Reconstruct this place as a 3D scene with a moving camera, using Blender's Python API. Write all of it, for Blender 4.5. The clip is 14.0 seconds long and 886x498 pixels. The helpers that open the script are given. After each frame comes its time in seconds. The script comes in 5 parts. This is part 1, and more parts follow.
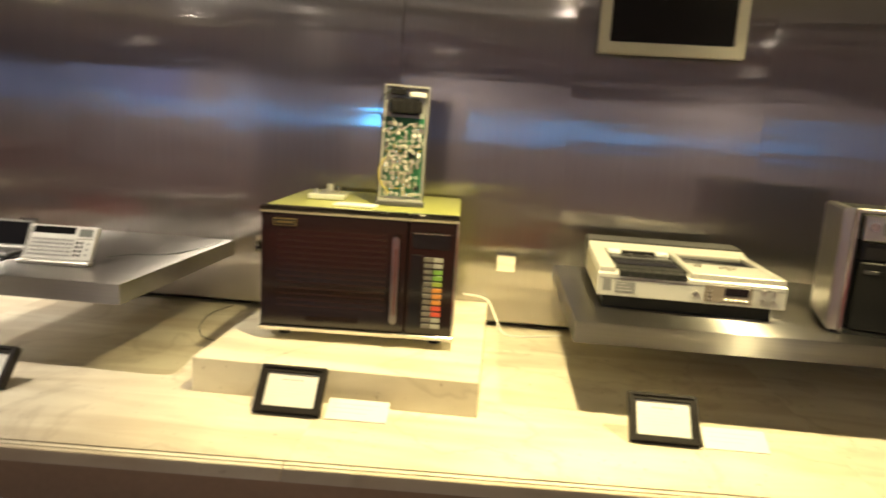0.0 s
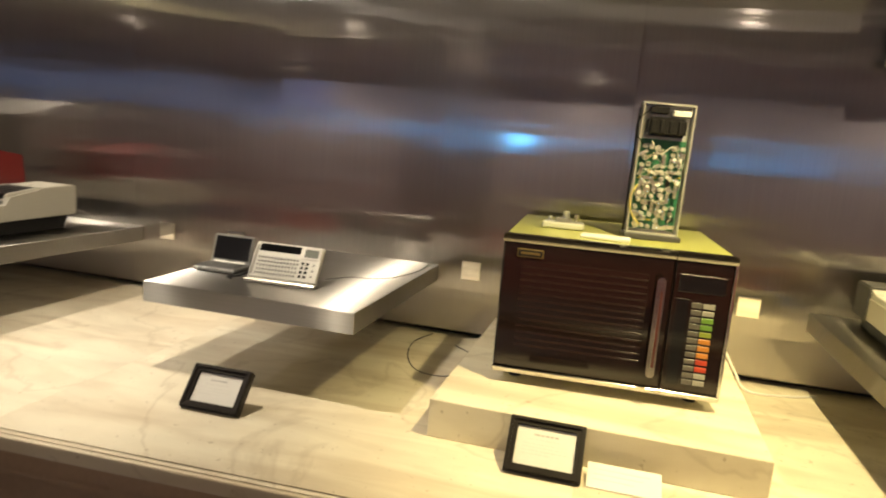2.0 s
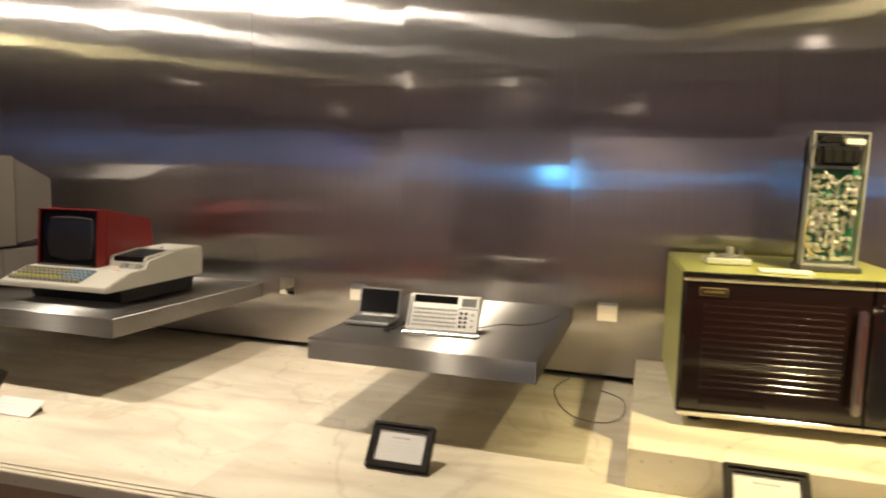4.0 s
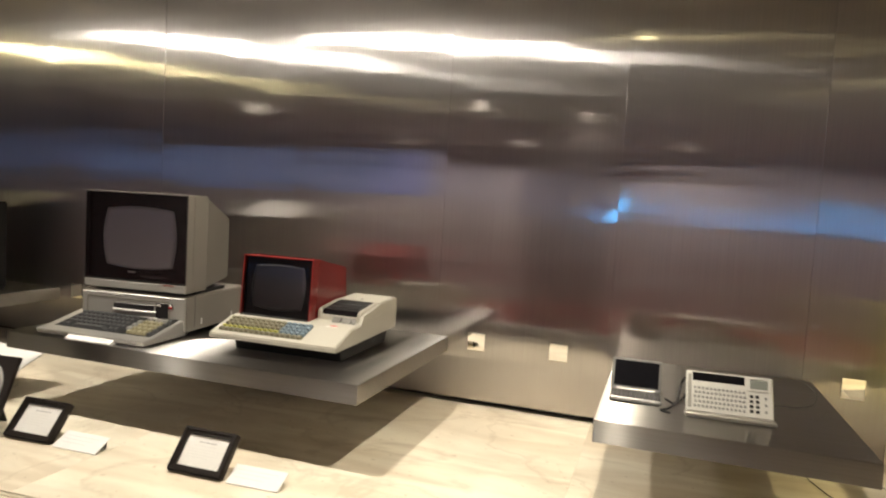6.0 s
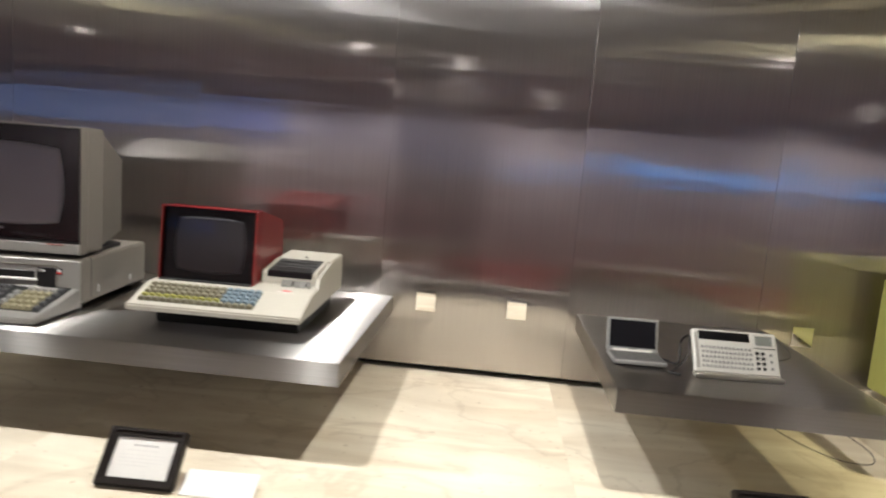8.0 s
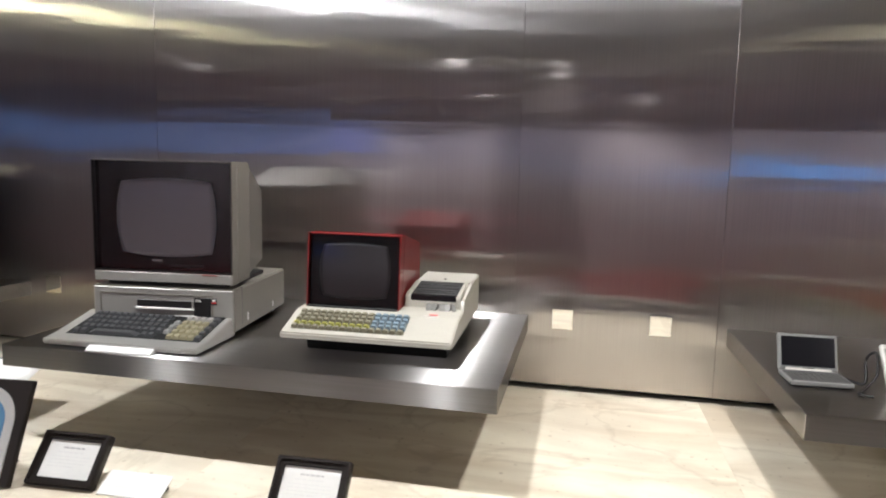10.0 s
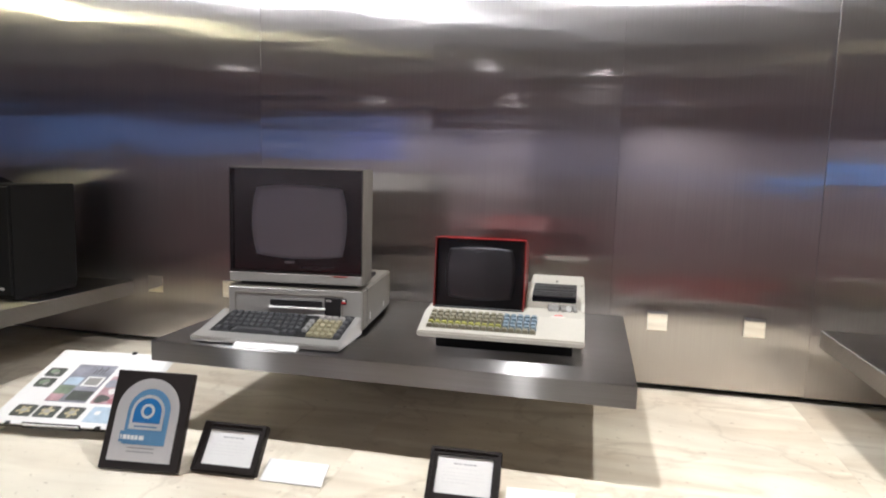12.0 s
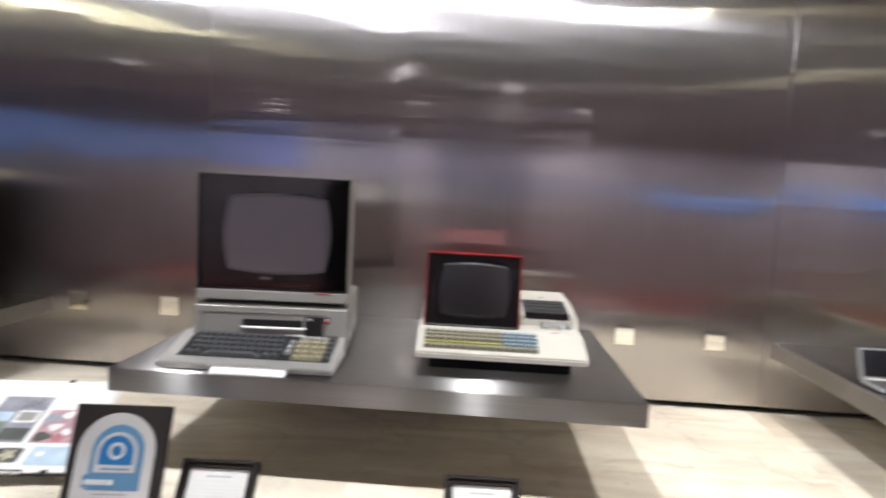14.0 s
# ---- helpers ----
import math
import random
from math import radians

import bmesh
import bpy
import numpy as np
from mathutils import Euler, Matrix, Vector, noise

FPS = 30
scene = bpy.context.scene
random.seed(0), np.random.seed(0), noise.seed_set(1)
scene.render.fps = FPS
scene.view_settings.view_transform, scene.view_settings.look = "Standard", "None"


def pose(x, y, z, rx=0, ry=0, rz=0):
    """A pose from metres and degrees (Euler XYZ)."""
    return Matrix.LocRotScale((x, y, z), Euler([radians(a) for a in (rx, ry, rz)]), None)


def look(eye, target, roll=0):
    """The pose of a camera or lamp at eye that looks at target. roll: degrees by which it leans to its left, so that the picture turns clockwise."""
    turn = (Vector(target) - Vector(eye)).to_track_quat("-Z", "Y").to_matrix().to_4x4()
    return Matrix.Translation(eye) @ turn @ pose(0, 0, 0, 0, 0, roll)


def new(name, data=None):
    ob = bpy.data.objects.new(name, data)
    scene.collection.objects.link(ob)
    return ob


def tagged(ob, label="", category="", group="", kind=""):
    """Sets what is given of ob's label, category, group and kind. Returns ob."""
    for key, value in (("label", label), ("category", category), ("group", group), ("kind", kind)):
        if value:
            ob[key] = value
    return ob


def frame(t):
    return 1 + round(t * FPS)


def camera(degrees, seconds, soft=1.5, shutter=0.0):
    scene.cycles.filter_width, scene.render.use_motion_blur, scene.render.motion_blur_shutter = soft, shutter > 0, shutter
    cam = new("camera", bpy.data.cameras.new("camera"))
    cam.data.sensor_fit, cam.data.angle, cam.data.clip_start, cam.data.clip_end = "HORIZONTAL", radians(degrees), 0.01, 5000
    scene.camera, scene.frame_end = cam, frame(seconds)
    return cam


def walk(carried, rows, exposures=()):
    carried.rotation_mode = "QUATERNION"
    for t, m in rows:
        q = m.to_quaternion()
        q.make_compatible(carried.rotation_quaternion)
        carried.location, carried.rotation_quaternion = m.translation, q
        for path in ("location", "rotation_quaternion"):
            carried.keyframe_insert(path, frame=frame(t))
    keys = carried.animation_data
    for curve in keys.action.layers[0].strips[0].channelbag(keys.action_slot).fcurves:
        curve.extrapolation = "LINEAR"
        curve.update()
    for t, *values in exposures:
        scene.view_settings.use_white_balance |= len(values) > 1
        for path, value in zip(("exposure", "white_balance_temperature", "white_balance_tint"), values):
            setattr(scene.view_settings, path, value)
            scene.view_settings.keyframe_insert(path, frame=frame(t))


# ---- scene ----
cam = camera(67.9, 14.0, soft=2.0, shutter=0.5)
PATH = [
    (0, (0.1, 0.176, 1.558), (-0.06, 2.138, 1.207), 3.5),
    (0.3, (0.097, 0.167, 1.558), (-0.214, 2.111, 1.204), 3.5),
    (0.5, (0.074, 0.161, 1.56), (-0.313, 2.093, 1.217), 3.7),
    (1, (-0.013, 0.206, 1.545), (-0.596, 2.091, 1.222), 4.1),
    (1.5, (-0.128, 0.308, 1.541), (-0.79, 2.172, 1.247), 3.8),
    (2, (-0.249, 0.31, 1.546), (-0.757, 2.217, 1.221), 4.6),
    (2.2, (-0.311, 0.274, 1.537), (-0.739, 2.207, 1.252), 4.2),
    (4.3, (-0.685, 0.236, 1.541), (-1.324, 2.12, 1.344), 1.3),
    (4.5, (-0.772, 0.259, 1.545), (-1.443, 2.133, 1.355), 1.6),
    (5, (-0.874, 0.351, 1.561), (-1.595, 2.207, 1.381), 2.4),
    (5.5, (-1.09, 0.264, 1.579), (-1.774, 2.136, 1.408), 3.3),
    (6, (-1.251, 0.163, 1.607), (-1.882, 2.055, 1.472), 3.4),
    (6.5, (-1.311, 0.166, 1.597), (-1.991, 2.045, 1.513), 3.5),
    (7, (-1.439, 0.249, 1.561), (-2.125, 2.125, 1.456), 4.1),
    (7.5, (-1.502, 0.353, 1.575), (-1.964, 2.283, 1.329), 4.7),
    (7.6, (-1.516, 0.357, 1.570), (-1.888, 2.307, 1.327), 4.8),
    (7.7, (-1.534, 0.357, 1.568), (-1.818, 2.320, 1.321), 4.9),
    (7.8, (-1.559, 0.355, 1.568), (-1.785, 2.326, 1.312), 4.9),
    (8, (-1.654, 0.327, 1.573), (-1.794, 2.305, 1.315), 4.6),
    (8.5, (-1.841, 0.259, 1.586), (-1.976, 2.239, 1.34), 2.3),
    (8.7, (-1.874, 0.265, 1.59), (-2.078, 2.239, 1.343), 1.7),
    (10.8, (-1.755, 0.415, 1.576), (-2.206, 2.349, 1.341), 1.1),
    (11, (-1.78, 0.423, 1.583), (-2.255, 2.35, 1.334), 0.9),
    (11.5, (-1.899, 0.334, 1.593), (-2.45, 2.237, 1.323), 1.1),
    (12, (-2.056, 0.207, 1.59), (-2.492, 2.144, 1.355), 1.6),
    (12.5, (-2.207, 0.257, 1.551), (-2.586, 2.211, 1.359), 2.1),
    (13, (-2.369, 0.322, 1.569), (-2.798, 2.264, 1.358), 2.2),
    (13.5, (-2.416, 0.277, 1.575), (-2.827, 2.222, 1.355), 2.7),
    (13.8, (-2.358, 0.261, 1.586), (-2.614, 2.233, 1.373), 2.9),
    (14, (-2.332, 0.246, 1.586), (-2.428, 2.235, 1.393), 3.1),
]

EXPOSURES = [(0.0, -0.04, 6850, 12), (0.3, -0.3, 7150, 13), (0.5, -0.42, 7300, 14), (1.0, -0.45, 7300, 14), (2.2, -0.2, 7150, 12), (4.5, -0.2, 6850, 15), (5.5, -0.07, 6720, 13), (7.0, 0.04, 6200, 12), (7.6, 0.05, 5950, 13), (8.5, 0.04, 5780, 14), (11.0, 0.14, 5500, 15), (12.0, 0.07, 5550, 16), (13.0, 0.22, 5480, 16), (14.0, 0.22, 5480, 16)]
walk(cam, [(t, look(eye, target, roll)) for t, eye, target, roll in PATH], EXPOSURES)

# ---- plan, in metres ----
WALL = 2.35          # front of the steel panelling
PLINTH = 0.912       # top of the stone plinth
SHELF = 1.146        # top of the steel shelves
THICK = 0.052
CEILING = 2.66
WARM, WHITE = (0.98, 0.85, 0.45), (1.0, 0.94, 0.81)


def plinth_edge(x):
    return 1.317 + 0.05 * x


# ---- world and lamps ----
world = bpy.data.worlds.new("dim_room")
scene.world = world
world.use_nodes = True
world.node_tree.nodes["Background"].inputs["Color"].default_value = (0.5, 0.45, 0.4, 1)
world.node_tree.nodes["Background"].inputs["Strength"].default_value = 0.02


def spot(x, y, z, tx, ty, tz, watts, colour, degrees=95, blend=0.6, radius=0.035):
    lamp = bpy.data.lights.new("spot_lamp", "SPOT")
    lamp.energy, lamp.color, lamp.spot_size, lamp.spot_blend, lamp.shadow_soft_size = watts, colour, radians(degrees), blend, radius
    ob = new("spot_lamp", lamp)
    ob.matrix_world = look((x, y, z), (tx, ty, tz))
    return ob


# the row of downlights over the plinth: x, watts, colour
ROW = [(-4.88, 48, WARM), (-3.52, 80, WHITE), (-2.30, 78, WHITE), (-1.38, 76, (1.0, 0.91, 0.73)), (0.07, 172, WARM), (1.15, 170, WARM)]
ROW_Y, ROW_Z = 1.45, 2.38
for x, watts, colour in ROW:
    # one of them leans over to the grey computer
    spot(x, ROW_Y, ROW_Z, -2.90 if x == -3.52 else x, ROW_Y + 0.28, 1.0, watts, colour, 78 if x == 0.07 else 88 if x == -3.52 else 108, 0.7, 0.03)

# downlights of the hall behind the visitor
# the one at -3.3 is an unseen fill added to brighten the far wall
HALL = [(-6.0, -2.3), (-3.12, -2.2), (-2.05, -2.6), (0.5, -1.1), (2.6, -2.4), (-5.4, -5.4), (-3.3, -5.45), (-0.9, -5.45), (3.4, -5.4)]
for x, y in HALL:
    far = y < -4
    spot(x, y, CEILING - 0.06, x, y, 0, (120 if x == -3.3 else 160) if far else (20 if x == 0.5 else 32 if x in (-6.0, 2.6) else 42), (1.0, 0.93, 0.84) if far else (1.0, 0.88, 0.76), 167 if far else 165, 0.4, 0.03)

# ---- materials ----


def links(m):
    return m.node_tree.nodes, m.node_tree.links


def mat(name, colour, rough=0.5, metal=0.0, vary=0.12, grain=60.0, bump=0.0, coat=0.0, spec=0.5, emit=None, power=0.0):
    """A surface with broad stains, fine grain, uneven gloss and a slight relief."""
    m = bpy.data.materials.new(name)
    m.use_nodes = True
    n, l = links(m)
    b = n["Principled BSDF"]
    b.inputs["Metallic"].default_value = metal
    b.inputs["Coat Weight"].default_value = coat
    b.inputs["Specular IOR Level"].default_value = spec
    co = n.new("ShaderNodeTexCoord")
    broad, fine = n.new("ShaderNodeTexNoise"), n.new("ShaderNodeTexNoise")
    broad.inputs["Scale"].default_value, broad.inputs["Detail"].default_value = grain / 8, 4
    fine.inputs["Scale"].default_value, fine.inputs["Detail"].default_value = grain * 4, 3
    for t in (broad, fine):
        l.new(co.outputs["Object"], t.inputs["Vector"])
    both = n.new("ShaderNodeMix")
    both.inputs["Factor"].default_value = 0.35
    l.new(broad.outputs["Fac"], both.inputs["A"])
    l.new(fine.outputs["Fac"], both.inputs["B"])
    ramp = n.new("ShaderNodeMapRange")
    ramp.inputs["From Min"].default_value, ramp.inputs["From Max"].default_value = 0.25, 0.75
    ramp.inputs["To Min"].default_value, ramp.inputs["To Max"].default_value = 1 - vary, 1 + vary
    l.new(both.outputs["Result"], ramp.inputs["Value"])
    mul = n.new("ShaderNodeVectorMath")
    mul.operation = "SCALE"
    mul.inputs[0].default_value = colour
    l.new(ramp.outputs["Result"], mul.inputs["Scale"])
    l.new(mul.outputs["Vector"], b.inputs["Base Color"])
    gloss = n.new("ShaderNodeMapRange")
    gloss.inputs["To Min"].default_value, gloss.inputs["To Max"].default_value = max(0.02, rough * 0.82), min(1, rough * 1.18)
    l.new(broad.outputs["Fac"], gloss.inputs["Value"])
    l.new(gloss.outputs["Result"], b.inputs["Roughness"])
    if bump:
        bp = n.new("ShaderNodeBump")
        bp.inputs["Distance"].default_value, bp.inputs["Strength"].default_value = bump, 0.6
        l.new(fine.outputs["Fac"], bp.inputs["Height"])
        l.new(bp.outputs["Normal"], b.inputs["Normal"])
    if emit:
        b.inputs["Emission Color"].default_value = (*emit, 1)
        b.inputs["Emission Strength"].default_value = power
    return m


def brushed(name, colour, lobes, wave, waves):
    """Brushed stainless steel: the gloss is smeared along the mesh's u direction, and the sheet is slightly wavy."""
    m = bpy.data.materials.new(name)
    m.use_nodes = True
    n, l = links(m)
    n.remove(n["Principled BSDF"])
    tan = n.new("ShaderNodeTangent")
    tan.direction_type = "UV_MAP"
    tan.uv_map = "UVMap"
    uv, info = n.new("ShaderNodeUVMap"), n.new("ShaderNodeObjectInfo")
    uv.uv_map = "UVMap"
    hair, map1 = n.new("ShaderNodeTexNoise"), n.new("ShaderNodeMapping")
    map1.inputs["Scale"].default_value = (420, 3.0, 1)
    l.new(uv.outputs["UV"], map1.inputs["Vector"])
    l.new(map1.outputs["Vector"], hair.inputs["Vector"])
    hair.inputs["Scale"].default_value, hair.inputs["Detail"].default_value = 1.0, 4
    smear, map2 = n.new("ShaderNodeTexNoise"), n.new("ShaderNodeMapping")
    map2.inputs["Scale"].default_value = (3.0, 2.2, 1)
    l.new(uv.outputs["UV"], map2.inputs["Vector"])
    l.new(map2.outputs["Vector"], smear.inputs["Vector"])
    smear.inputs["Scale"].default_value, smear.inputs["Detail"].default_value = 1.3, 5
    mixed = n.new("ShaderNodeMix")
    mixed.inputs["Factor"].default_value = 0.45
    l.new(hair.outputs["Fac"], mixed.inputs["A"])
    l.new(smear.outputs["Fac"], mixed.inputs["B"])
    tone = n.new("ShaderNodeMapRange")
    tone.inputs["From Min"].default_value, tone.inputs["From Max"].default_value = 0.3, 0.7
    tone.inputs["To Min"].default_value, tone.inputs["To Max"].default_value = 0.89, 1.10
    l.new(mixed.outputs["Result"], tone.inputs["Value"])
    mul = n.new("ShaderNodeVectorMath")
    mul.operation = "SCALE"
    mul.inputs[0].default_value = colour
    l.new(tone.outputs["Result"], mul.inputs["Scale"])
    swell, map3, shift = n.new("ShaderNodeTexNoise"), n.new("ShaderNodeMapping"), n.new("ShaderNodeVectorMath")
    shift.operation = "MULTIPLY_ADD"
    shift.inputs[1].default_value, shift.inputs[2].default_value = (1, 1, 1), (0, 0, 0)
    l.new(uv.outputs["UV"], map3.inputs["Vector"])
    map3.inputs["Scale"].default_value = (0.8, 1.25, 1)
    l.new(info.outputs["Random"], shift.inputs[2])
    l.new(map3.outputs["Vector"], shift.inputs[0])
    l.new(shift.outputs["Vector"], swell.inputs["Vector"])
    swell.inputs["Scale"].default_value, swell.inputs["Detail"].default_value = waves, 1.0
    ripple, map4 = n.new("ShaderNodeTexNoise"), n.new("ShaderNodeMapping")
    map4.inputs["Scale"].default_value = (0.7, 13.0, 1)
    l.new(shift.outputs["Vector"], map4.inputs["Vector"])
    l.new(map4.outputs["Vector"], ripple.inputs["Vector"])
    ripple.inputs["Scale"].default_value, ripple.inputs["Detail"].default_value = 1.0, 2.0
    fine = n.new("ShaderNodeBump")
    fine.inputs["Distance"].default_value, fine.inputs["Strength"].default_value = wave * 0.10, 1.0
    l.new(ripple.outputs["Fac"], fine.inputs["Height"])
    bp = n.new("ShaderNodeBump")
    bp.inputs["Distance"].default_value, bp.inputs["Strength"].default_value = wave, 1.0
    l.new(swell.outputs["Fac"], bp.inputs["Height"])
    l.new(fine.outputs["Normal"], bp.inputs["Normal"])
    # the brushing has a broad haze, a thin streak and a clearer polish under it
    last = None
    total = 0.0
    for along, across, weight in lobes:
        c = n.new("ShaderNodeBsdfAnisotropic")
        c.distribution = "BECKMANN" if across < 0.02 and along / across > 20 else "GGX"
        c.inputs["Anisotropy"].default_value = -(1 - math.sqrt(across / along))
        rough = math.sqrt(math.sqrt(along * across))
        c.inputs["Roughness"].default_value = rough
        l.new(tan.outputs["Tangent"], c.inputs["Tangent"])
        l.new(bp.outputs["Normal"], c.inputs["Normal"])
        l.new(mul.outputs["Vector"], c.inputs["Color"])
        total += weight
        if last is None:
            last = c.outputs["BSDF"]
        else:
            two = n.new("ShaderNodeMixShader")
            two.inputs["Fac"].default_value = weight / total
            l.new(last, two.inputs[1])
            l.new(c.outputs["BSDF"], two.inputs[2])
            last = two.outputs["Shader"]
    l.new(last, n["Material Output"].inputs["Surface"])
    return m


def stone(name, pale, vein, dark):
    """Cut travertine: long soft bands, cloudy patches, thin cracks and pits."""
    m = bpy.data.materials.new(name)
    m.use_nodes = True
    n, l = links(m)
    b = n["Principled BSDF"]
    co, info = n.new("ShaderNodeTexCoord"), n.new("ShaderNodeObjectInfo")
    off = n.new("ShaderNodeVectorMath")
    off.operation = "MULTIPLY_ADD"
    off.inputs[1].default_value = (1, 1, 1)
    l.new(co.outputs["Object"], off.inputs[0])
    l.new(info.outputs["Random"], off.inputs[2])
    turn = n.new("ShaderNodeMapping")
    turn.inputs["Rotation"].default_value = (0, 0, radians(52))
    turn.inputs["Scale"].default_value = (1.0, 5.5, 3.0)
    l.new(off.outputs["Vector"], turn.inputs["Vector"])
    bands, cloud, pits, crack = (n.new("ShaderNodeTexNoise") for _ in range(4))
    l.new(turn.outputs["Vector"], bands.inputs["Vector"])
    bands.inputs["Scale"].default_value, bands.inputs["Detail"].default_value, bands.inputs["Distortion"].default_value = 1.6, 6, 0.8
    l.new(off.outputs["Vector"], cloud.inputs["Vector"])
    cloud.inputs["Scale"].default_value, cloud.inputs["Detail"].default_value = 3.5, 6
    l.new(off.outputs["Vector"], pits.inputs["Vector"])
    pits.inputs["Scale"].default_value, pits.inputs["Detail"].default_value = 55, 3
    l.new(off.outputs["Vector"], crack.inputs["Vector"])
    crack.inputs["Scale"].default_value, crack.inputs["Detail"].default_value, crack.inputs["Distortion"].default_value = 2.3, 5, 0.6
    r1 = n.new("ShaderNodeValToRGB")
    r1.color_ramp.elements[0].position, r1.color_ramp.elements[1].position = 0.34, 0.60
    r1.color_ramp.elements[0].color, r1.color_ramp.elements[1].color = (*vein, 1), (*pale, 1)
    l.new(bands.outputs["Fac"], r1.inputs["Fac"])
    line = n.new("ShaderNodeMath")
    line.operation = "SUBTRACT"
    line.inputs[1].default_value = 0.5
    l.new(crack.outputs["Fac"], line.inputs[0])
    ab = n.new("ShaderNodeMath")
    ab.operation = "ABSOLUTE"
    l.new(line.outputs["Value"], ab.inputs[0])
    thin = n.new("ShaderNodeMapRange")
    thin.inputs["From Min"].default_value, thin.inputs["From Max"].default_value = 0.0, 0.02
    thin.inputs["To Min"].default_value, thin.inputs["To Max"].default_value = 0.24, 0.0
    l.new(ab.outputs["Value"], thin.inputs["Value"])
    m1 = n.new("ShaderNodeMix")
    m1.data_type = "RGBA"
    l.new(thin.outputs["Result"], m1.inputs["Factor"])
    l.new(r1.outputs["Color"], m1.inputs["A"])
    m1.inputs["B"].default_value = (*dark, 1)
    hole = n.new("ShaderNodeMapRange")
    hole.inputs["From Min"].default_value, hole.inputs["From Max"].default_value = 0.66, 0.74
    hole.inputs["To Min"].default_value, hole.inputs["To Max"].default_value = 0.0, 0.5
    l.new(pits.outputs["Fac"], hole.inputs["Value"])
    m2 = n.new("ShaderNodeMix")
    m2.data_type = "RGBA"
    l.new(hole.outputs["Result"], m2.inputs["Factor"])
    l.new(m1.outputs["Result"], m2.inputs["A"])
    m2.inputs["B"].default_value = (*dark, 1)
    tint = n.new("ShaderNodeMapRange")
    tint.inputs["From Min"].default_value, tint.inputs["From Max"].default_value = 0.3, 0.7
    tint.inputs["To Min"].default_value, tint.inputs["To Max"].default_value = 0.86, 1.08
    l.new(cloud.outputs["Fac"], tint.inputs["Value"])
    mul = n.new("ShaderNodeVectorMath")
    mul.operation = "SCALE"
    l.new(m2.outputs["Result"], mul.inputs[0])
    l.new(tint.outputs["Result"], mul.inputs["Scale"])
    l.new(mul.outputs["Vector"], b.inputs["Base Color"])
    b.inputs["Roughness"].default_value = 0.5
    b.inputs["Specular IOR Level"].default_value = 0.35
    bp = n.new("ShaderNodeBump")
    bp.inputs["Distance"].default_value, bp.inputs["Strength"].default_value, bp.invert = 0.0015, 0.5, True
    l.new(hole.outputs["Result"], bp.inputs["Height"])
    l.new(bp.outputs["Normal"], b.inputs["Normal"])
    return m


STEEL_WALL = brushed("brushed_steel_wall", (0.55, 0.525, 0.505), [(0.40, 0.050, 0.32), (0.30, 0.0065, 0.42), (0.010, 0.0035, 0.26)], 0.006, 1.7)
STEEL_SHELF = brushed("brushed_steel_shelf", (0.52, 0.50, 0.475), [(1.0, 0.038, 0.54), (0.14, 0.03, 0.12), (0.014, 0.009, 0.34)], 0.0006, 2.0)
STONE = stone("travertine", (0.77, 0.71, 0.57), (0.60, 0.515, 0.385), (0.32, 0.24, 0.15))
FASCIA = mat("brown_stone_fascia", (0.33, 0.22, 0.14), 0.55, vary=0.2, grain=20, bump=0.0006)
BLACK_GAP = mat("black_gap", (0.012, 0.011, 0.010), 0.8)
CEIL = mat("dark_ceiling_paint", (0.30, 0.27, 0.245), 0.85, vary=0.08, grain=12, bump=0.0004)
FLOOR = mat("dark_grey_floor", (0.115, 0.102, 0.09), 0.5, vary=0.15, grain=8, bump=0.0005)
CARPET = mat("red_carpet", (0.27, 0.047, 0.040), 0.95, vary=0.25, grain=40, bump=0.003)
HALLWALL = mat("brown_grey_hall_wall", (0.38, 0.335, 0.325), 0.7, vary=0.12, grain=8, bump=0.0006)
COLUMN = mat("dark_brown_column_paint", (0.045, 0.040, 0.038), 0.6, vary=0.15, grain=8, bump=0.0006)
BLACK = mat("black_plastic", (0.012, 0.011, 0.011), 0.42, spec=0.3, vary=0.2, grain=90, bump=0.0001)
BLACK_WOOD = mat("black_lacquered_wood", (0.016, 0.012, 0.010), 0.40, spec=0.35, vary=0.25, grain=50, bump=0.0002)
CHARCOAL = mat("charcoal_plastic", (0.011, 0.011, 0.0105), 0.55, spec=0.2, vary=0.15, grain=90, bump=0.0002)
DARK_GREY = mat("dark_grey_plastic", (0.055, 0.053, 0.052), 0.5, vary=0.15, grain=90, bump=0.0002)
GREY_BEIGE = mat("aged_grey_beige_plastic", (0.175, 0.158, 0.13), 0.48, vary=0.07, grain=40, bump=0.0002)
PALE_GREY = mat("pale_grey_plastic", (0.27, 0.26, 0.235), 0.38, vary=0.08, grain=40, bump=0.0002)
TOP_SILVER = mat("pale_silver_top", (0.52, 0.50, 0.45), 0.35, metal=0.15, vary=0.06, grain=50)
FRAME_SILVER = mat("silver_white_frame", (0.42, 0.40, 0.36), 0.4, vary=0.05, grain=40)
CREAM = mat("aged_cream_plastic", (0.38, 0.362, 0.305), 0.42, vary=0.06, grain=30, bump=0.0002)
WHITE_PLASTIC = mat("white_plastic", (0.80, 0.79, 0.75), 0.4, vary=0.04, grain=40)
WHITE_CARD = mat("white_card", (0.72, 0.71, 0.68), 0.6, vary=0.03, grain=30)
SHEET = mat("matt_sheet_behind_film", (0.72, 0.71, 0.67), 0.4, vary=0.05, grain=30)
PAPER = mat("printed_paper", (0.73, 0.72, 0.69), 0.5, vary=0.04, grain=30)
INK = mat("grey_print", (0.42, 0.41, 0.40), 0.6, vary=0.2)
PALE_INK = mat("pale_print", (0.66, 0.65, 0.62), 0.6, vary=0.1)
